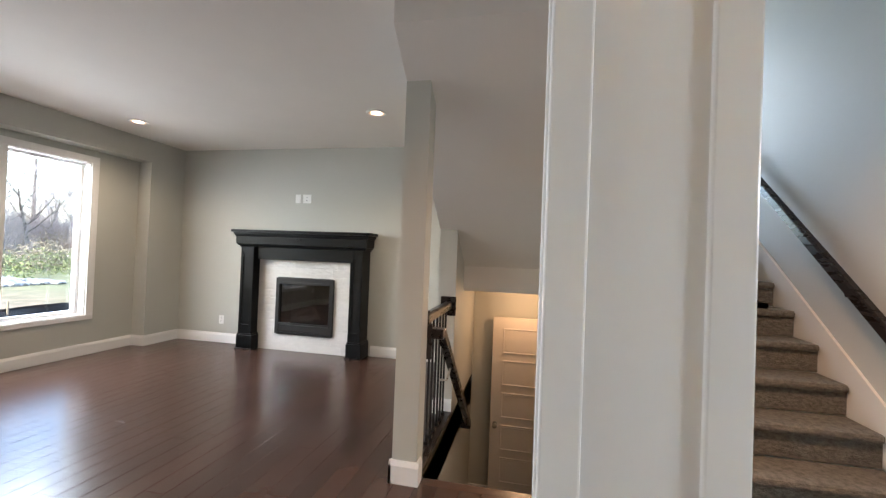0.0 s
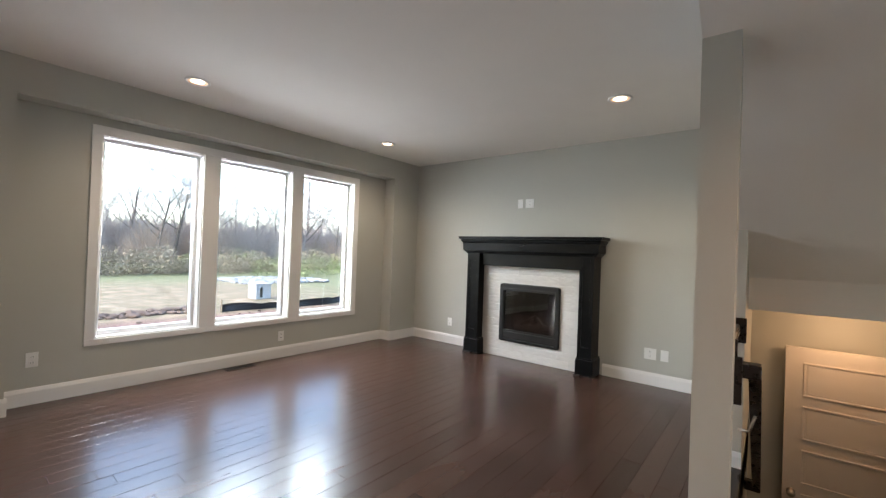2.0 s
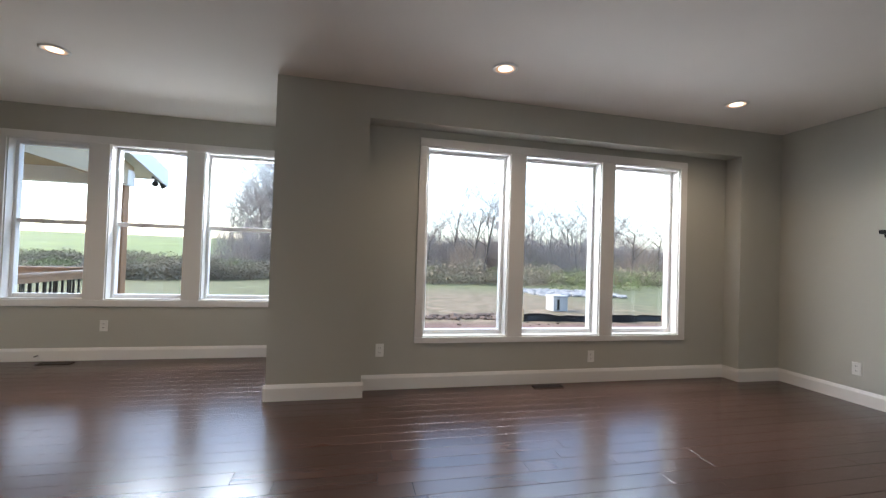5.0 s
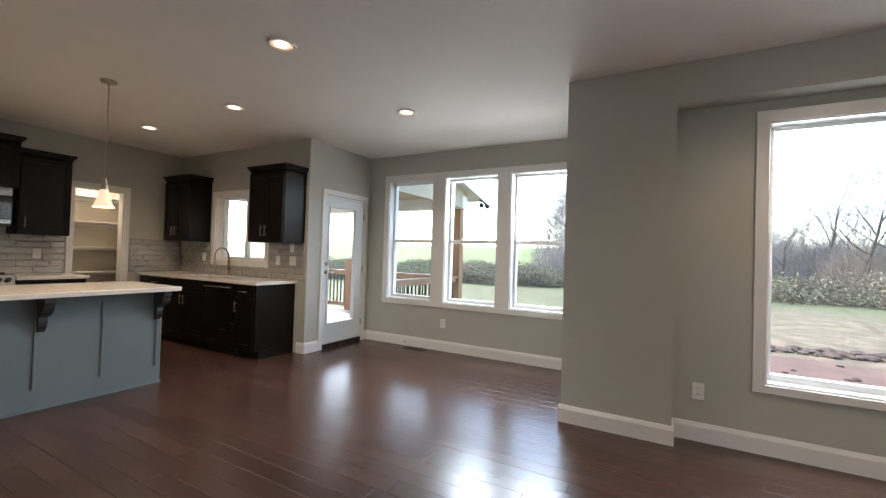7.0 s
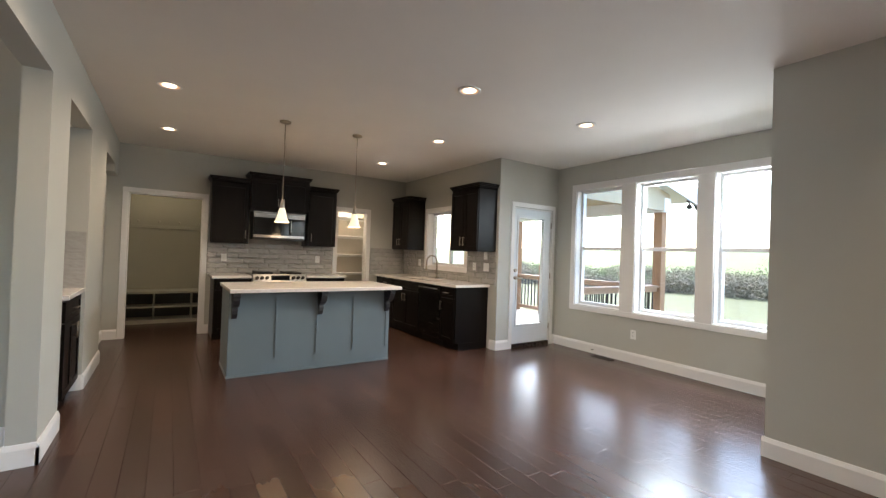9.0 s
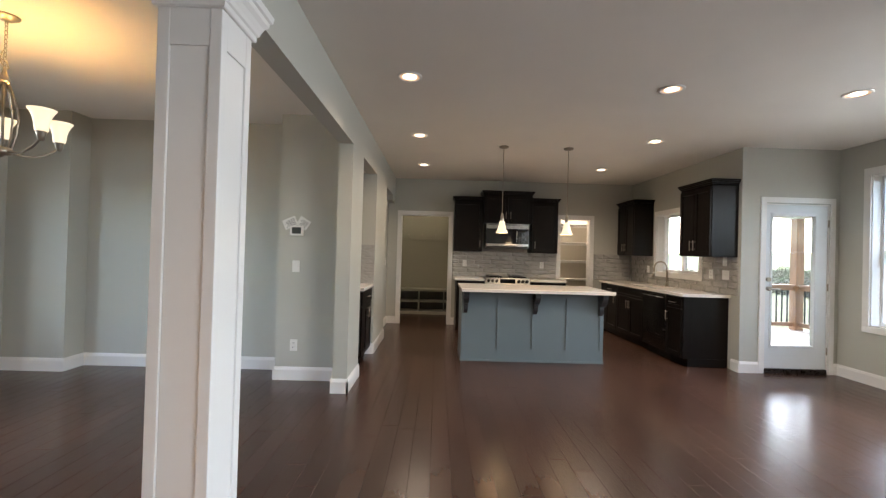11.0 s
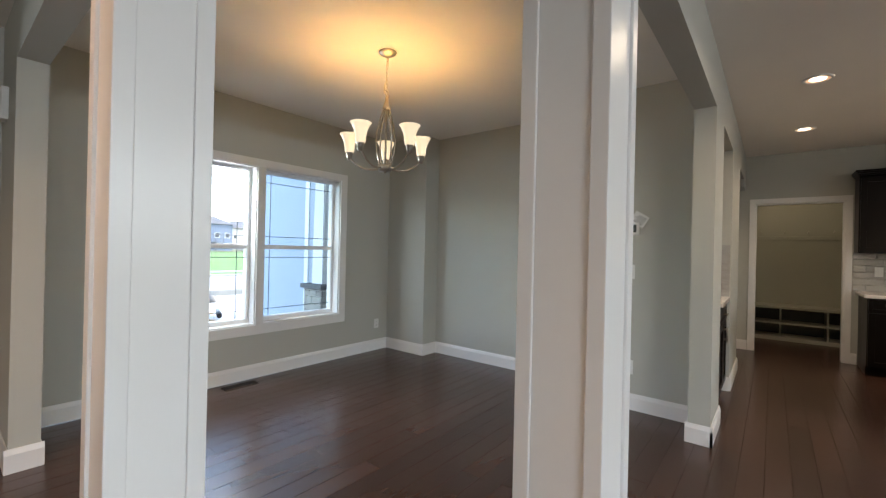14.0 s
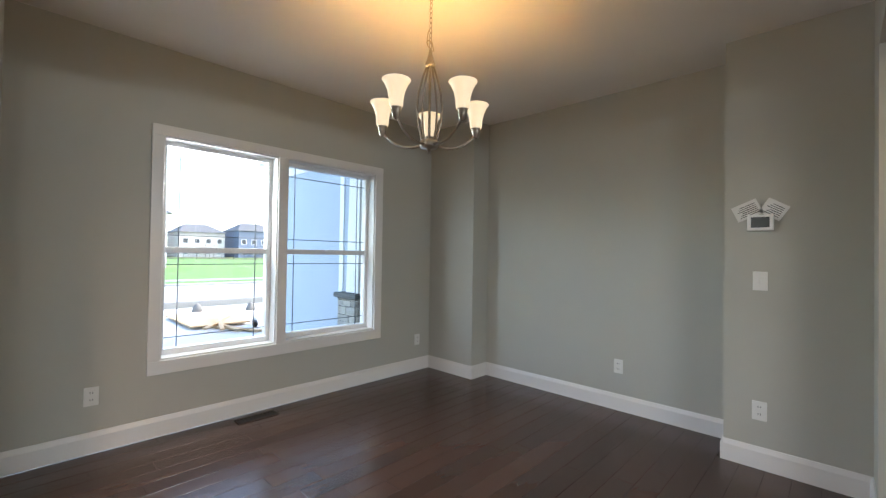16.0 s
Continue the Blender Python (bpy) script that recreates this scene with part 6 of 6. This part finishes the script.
# street side
structure("porch", boxes((XE + 0.2, 6.2, -3.40, 3.2, GZ, -0.14)), CONC, "pale concrete front porch slab", "pavement")
structure("driveway", boxes((6.2, 14.2, -9.5, 1.0, GZ - 0.1, GZ + 0.10)), material("new_concrete", (0.50, 0.48, 0.45), 0.85, scale=2, vary=0.08, bump=0.2), "new pale concrete driveway", "pavement")
structure("road", boxes((15.6, 23.0, -300, 300, GZ - 0.3, GZ + 0.135)), material("light_asphalt", (0.27, 0.265, 0.255), 0.9, scale=1.5, vary=0.1, bump=0.3), "pale grey residential street", "road")
structure("kerb", boxes((23.0, 23.35, -300, 300, GZ - 0.3, GZ + 0.24), (15.25, 15.6, -300, 300, GZ - 0.3, GZ + 0.2), bevel=0.03), CONC, "concrete kerb along the street", "kerb")
structure("sidewalk", boxes((25.5, 26.9, -300, 300, GZ - 0.3, GZ + 0.22)), CONC, "concrete sidewalk across the street", "pavement")
structure("lawn", boxes((23.35, 135, -160, 160, GZ - 0.3, GZ + 0.19)), material("mown_lawn", (0.085, 0.17, 0.03), 0.95, scale=0.5, vary=0.25, bump=0.5, fine=20), "bright green mown lawn", "lawn")
BLUE = material("blue_grey_siding", (0.36, 0.41, 0.48), 0.7, scale=2, vary=0.06, bump=0.15, fine=40)
gw = thing("garage_wing", (5.5, -5.5, GZ), "blue-grey garage wing beside the porch", "house wing")
part("wall", boxes((XE + 0.2, 7.95, -9.5, -3.42, GZ, 3.1)), BLUE, gw)
part("trim_board", boxes((7.80, 7.97, -3.45, -3.40, GZ, 3.1), (5.6, 5.72, -3.44, -3.40, -0.14, 3.1), (XE + 0.2, 7.95, -3.44, -3.40, 2.85, 3.1)), RWHITE, gw)
part("roof", boxes((XE + 0.2, 8.4, -9.8, -3.05, 3.1, 3.3), bevel=0.02), RWHITE, gw, "white eave")
PX, PY = 4.55, -3.04
pp = thing("porch_column", (PX, PY, -0.14), "tapered white porch column on stone base", "column")
STONE = material("grey_ledge_stone", (0.33, 0.31, 0.28), 0.85, scale=6, vary=0.2, bump=0.5, per_piece=0.2)
part("core", boxes((PX - 0.21, PX + 0.21, PY - 0.21, PY + 0.21, -0.14, 0.66)), GROUT, pp)
rs = random.Random(9)
z = -0.14
while z < 0.64:
    h = min(rs.uniform(0.07, 0.12), 0.66 - z)
    for sx, sy in ((-1, 0), (0, 1), (1, 0)):
        a = -0.23
        while a < 0.22:
            w = min(rs.uniform(0.12, 0.24), 0.23 - a)
            o = rs.uniform(0.0, 0.018)
            if sy:
                row = (PX + a, PX + a + w - 0.008, PY + 0.205, PY + 0.235 + o, z, z + h - 0.008)
            else:
                row = (PX + sx * 0.205, PX + sx * (0.235 + o), PY + a, PY + a + w - 0.008, z, z + h - 0.008)
                row = (min(row[0], row[1]), max(row[0], row[1]), *row[2:])
            part("stone", boxes(row, bevel=0.006), STONE, pp)
            a += w
    z += h
part("cap", boxes((PX - 0.28, PX + 0.28, PY - 0.28, PY + 0.28, 0.66, 0.73), bevel=0.01), material("dark_stone_cap", (0.10, 0.10, 0.10), 0.8, bump=0.2), pp, "dark stone cap")
bm = boxes((PX - 0.15, PX + 0.15, PY - 0.15, PY + 0.15, 0.73, 2.75))
for v in bm.verts:
    if v.co.z > 2:
        v.co.x, v.co.y = PX + (v.co.x - PX) * 0.85, PY + (v.co.y - PY) * 0.85
part("shaft", bm, RWHITE, pp)
pr = thing("porch_roof", (5, -1, 2.75), "white boxed porch beam and eave", "roof")
part("beam", boxes((4.40, 4.70, -3.4, 3.2, 2.75, 3.0), bevel=0.01), RWHITE, pr)
part("eave", boxes((XE + 0.2, 5.1, -3.4, 3.2, 3.0, 3.15), bevel=0.02), RWHITE, pr)
PLY = material("osb_sheet", (0.42, 0.28, 0.15), 0.8, scale=12, vary=0.2, bump=0.1)
solid("plywood_sheet", boxes((10.0, 12.3, -3.6, -2.3, GZ + 0.16, GZ + 0.19)), PLY, "tan plywood sheet lying on the driveway", "plywood")
for k in range(5):
    bm = bar(bmesh.new(), (8.6 + 0.2 * k, -3.6 + 0.3 * k, GZ + 0.13 + 0.02 * k), (10.6 + 0.1 * k, -2.4 - 0.25 * k, GZ + 0.13 + 0.02 * k), 0.09, 0.04)
    solid("lumber_offcut", bm, PLY, "loose lumber offcut on the driveway", "lumber", "lumber offcuts")
solid("drain_pipe", tube(bmesh.new(), [(9.2, -3.4, GZ + 0.22), (10.0, -3.7, GZ + 0.22)], 0.06, 12), BLACKMETAL, "short black pipe on the driveway", "pipe")
for x, y in ((12.6, -4.6), (13.2, -3.3)):
    bm = bmesh.new()
    revolve(bm, [(0.0, 0.24), (0.07, 0.21), (0.12, 0.12), (0.14, 0.0), (0.0, 0.0)], 14, (x, y, GZ + 0.10))
    solid("dark_bollard", bm, material("dark_rubber", (0.16, 0.15, 0.14), 0.8) if "dark_rubber" not in bpy.data.materials else bpy.data.materials["dark_rubber"], "low dark rounded marker beside driveway", "marker", "driveway markers")
rocks("mulch_bed", 6.3, 8.3, -1.6, 1.2, 160, 0.06, bpy.data.materials["dark_soil"], "bed of dark mulch and debris", 8)
for ob in (scene.objects["mulch_bed"],):
    ob.location.z = 0.12
ROOFG = material("grey_shingles", (0.10, 0.10, 0.105), 0.9, scale=2, vary=0.2, bump=0.3)
PANEG = material("far_window_glass", (0.05, 0.06, 0.075), 0.1, bump=0)


def house(x, y, w, d, h, color, label):
    root = thing("house", (x, y, GZ), label, "house", "houses across the street")
    wallm = material("house_siding", color, 0.7, scale=1, vary=0.08, bump=0.1)
    part("wall", boxes((x, x + d, y - w / 2, y + w / 2, GZ, GZ + h)), wallm, root)
    bm = bmesh.new()
    e, rise = 0.5, 2.4
    a = [bm.verts.new(p) for p in ((x - e, y - w / 2 - e, GZ + h), (x - e, y + w / 2 + e, GZ + h), (x + d + e, y + w / 2 + e, GZ + h), (x + d + e, y - w / 2 - e, GZ + h))]
    b = [bm.verts.new(p) for p in ((x + d / 2, y - w / 4, GZ + h + rise), (x + d / 2, y + w / 4, GZ + h + rise))]
    bm.faces.new((a[0], a[1], b[1], b[0])), bm.faces.new((a[2], a[3], b[0], b[1])), bm.faces.new((a[1], a[2], b[1])), bm.faces.new((a[3], a[0], b[0])), bm.faces.new(a[::-1])
    part("roof", bm, ROOFG, root)
    for fl_ in range(2):
        for k in range(4):
            yy, zz = y - w / 2 + w * (k + 0.5) / 4, GZ + 0.9 + 2.8 * fl_
            if zz + 1.4 < GZ + h:
                wd = part("window", boxes((x - 0.06, x + 0.02, yy - 0.65, yy + 0.65, zz, zz + 1.4)), RWHITE, root, "white-framed window")
                part("pane", boxes((x - 0.08, x - 0.05, yy - 0.55, yy + 0.55, zz + 0.1, zz + 1.3)), PANEG, wd)
    dk_ = part("deck", boxes((x - 2.4, x, y - 2, y + 2, GZ + 2.5, GZ + 2.65), (x - 2.4, x - 2.33, y - 2, y + 2, GZ + 3.4, GZ + 3.48)), ROOFG, root, "dark raised back deck")
    for q in (-1.95, 0, 1.95):
        part("post", boxes((x - 2.4, x - 2.25, y + q - 0.07, y + q + 0.07, GZ, GZ + 3.4)), ROOFG, dk_)


house(115, -46, 10.5, 12, 7.4, (0.13, 0.16, 0.22), "blue-grey two-storey house across the lawn")
house(118, -33, 10.5, 12, 6.6, (0.42, 0.40, 0.37), "pale two-storey house with grey roof")
house(126, -62, 13, 12, 7.0, (0.38, 0.36, 0.33), "pale house with a low grey roof")
house(122, -18, 12, 12, 6.8, (0.33, 0.30, 0.26), "tan two-storey house across the lawn")
house(48, -4.0, 12, 10, 5.6, (0.60, 0.59, 0.57), "white two-storey house across the street")
ff = thing("lawn_fence", (88, -25, GZ), "thin black metal fence across lawn", "fence")
for k in range(26):
    part("post", boxes((88, 88.06, -50 + 2.2 * k, -49.94 + 2.2 * k, GZ + 0.1, GZ + 1.4)), BLACKMETAL, ff)
part("rail", boxes((88.01, 88.05, -50, 5, GZ + 1.25, GZ + 1.3), (88.01, 88.05, -50, 5, GZ + 0.35, GZ + 0.4)), BLACKMETAL, ff)

# ---- floor planks ----
rng = random.Random(7)
floor = structure("floor", boxes((XN, XE, YS - 0.12, SY0 - 0.03, -0.018, -0.010), (XN, -0.53, SY0 - 0.03, YN, -0.018, -0.010), (-2.3, 0.1, -7.9, YS - 0.12, -0.018, -0.010), (-4.9, -3.3, -7.4, YS - 0.12, -0.018, -0.010)), GAP,
                  "dark walnut hand-scraped plank floor", "floor")
PLANK_W = 0.128
plank_meshes = {}
far_bm = bmesh.new()


def plank_box(bm, w, length, z=0.0):
    c, d = 0.0016, 0.0005
    lo = [bm.verts.new(p) for p in ((-w / 2, -length / 2, -0.012), (w / 2, -length / 2, -0.012), (w / 2, length / 2, -0.012), (-w / 2, length / 2, -0.012))]
    mid = [bm.verts.new((v.co.x, v.co.y, z - d)) for v in lo]
    top = [bm.verts.new((v.co.x * (1 - 2 * c / w), v.co.y - math.copysign(c, v.co.y), z)) for v in lo]
    for a, b in ((lo, mid), (mid, top)):
        for i in range(4):
            bm.faces.new((a[i], a[(i + 1) % 4], b[(i + 1) % 4], b[i]))
    bm.faces.new(top)
    return lo + mid + top


def plank_spans(x):
    if x < XW - 0.001 and x < -4.9:
        return [(YD if x < XK else YS, -0.2)] + ([] if x < XW - PLANK_W / 2 else [(0.575, 4.56)])
    if x < -0.53:
        return [(YS - (1.6 if -2.3 < x else 0.0), YN)] if not (-4.9 < x < -3.3) else [(YS - 1.1, YN)]
    if x < 0.07:
        return [(YS - 1.6, -4.95), (-2.775, SY0)]
    return [(YDS, SY0)]


count, x = 0, XN + PLANK_W / 2
while x < XE:
    for lo_y, hi_y in plank_spans(x):
        y = lo_y
        while y < hi_y - 0.02:
            length = min(rng.choice((0.6, 0.9, 1.2, 1.2, 1.5, 1.8)) * rng.uniform(0.9, 1.1), hi_y - y)
            if hi_y - y - length < 0.25:
                length = hi_y - y
            mid_y, gap = y + length / 2, 0.0016
            near = -3.45 < x < 0.75 and -2.6 < mid_y < 4.1
            if near and count < 300:
                length_key = round(length, 1)
                if length_key not in plank_meshes:
                    bm = bmesh.new()
                    plank_box(bm, PLANK_W - gap, 1.0)
                    plank_meshes[length_key] = mesh_of("plank", bm, WOOD)
                ob = new("plank", plank_meshes[length_key])
                ob.parent = floor
                ob.location, ob.scale = (x, mid_y, rng.uniform(-0.00015, 0.00015)), (1, length - gap, 1)
                ob.rotation_euler = (rng.uniform(-0.0002, 0.0002), rng.uniform(-0.0025, 0.0025), 0)
                count += 1
            else:
                tilt = rng.uniform(-0.004, 0.004)
                for v in plank_box(far_bm, PLANK_W - gap, length - gap):
                    v.co = Vector((v.co.x + x, v.co.y + mid_y, v.co.z + tilt * v.co.x))
            y += length
    x += PLANK_W
planks = part("planks", far_bm, WOOD, floor)
tagged(planks, kind="stuff")
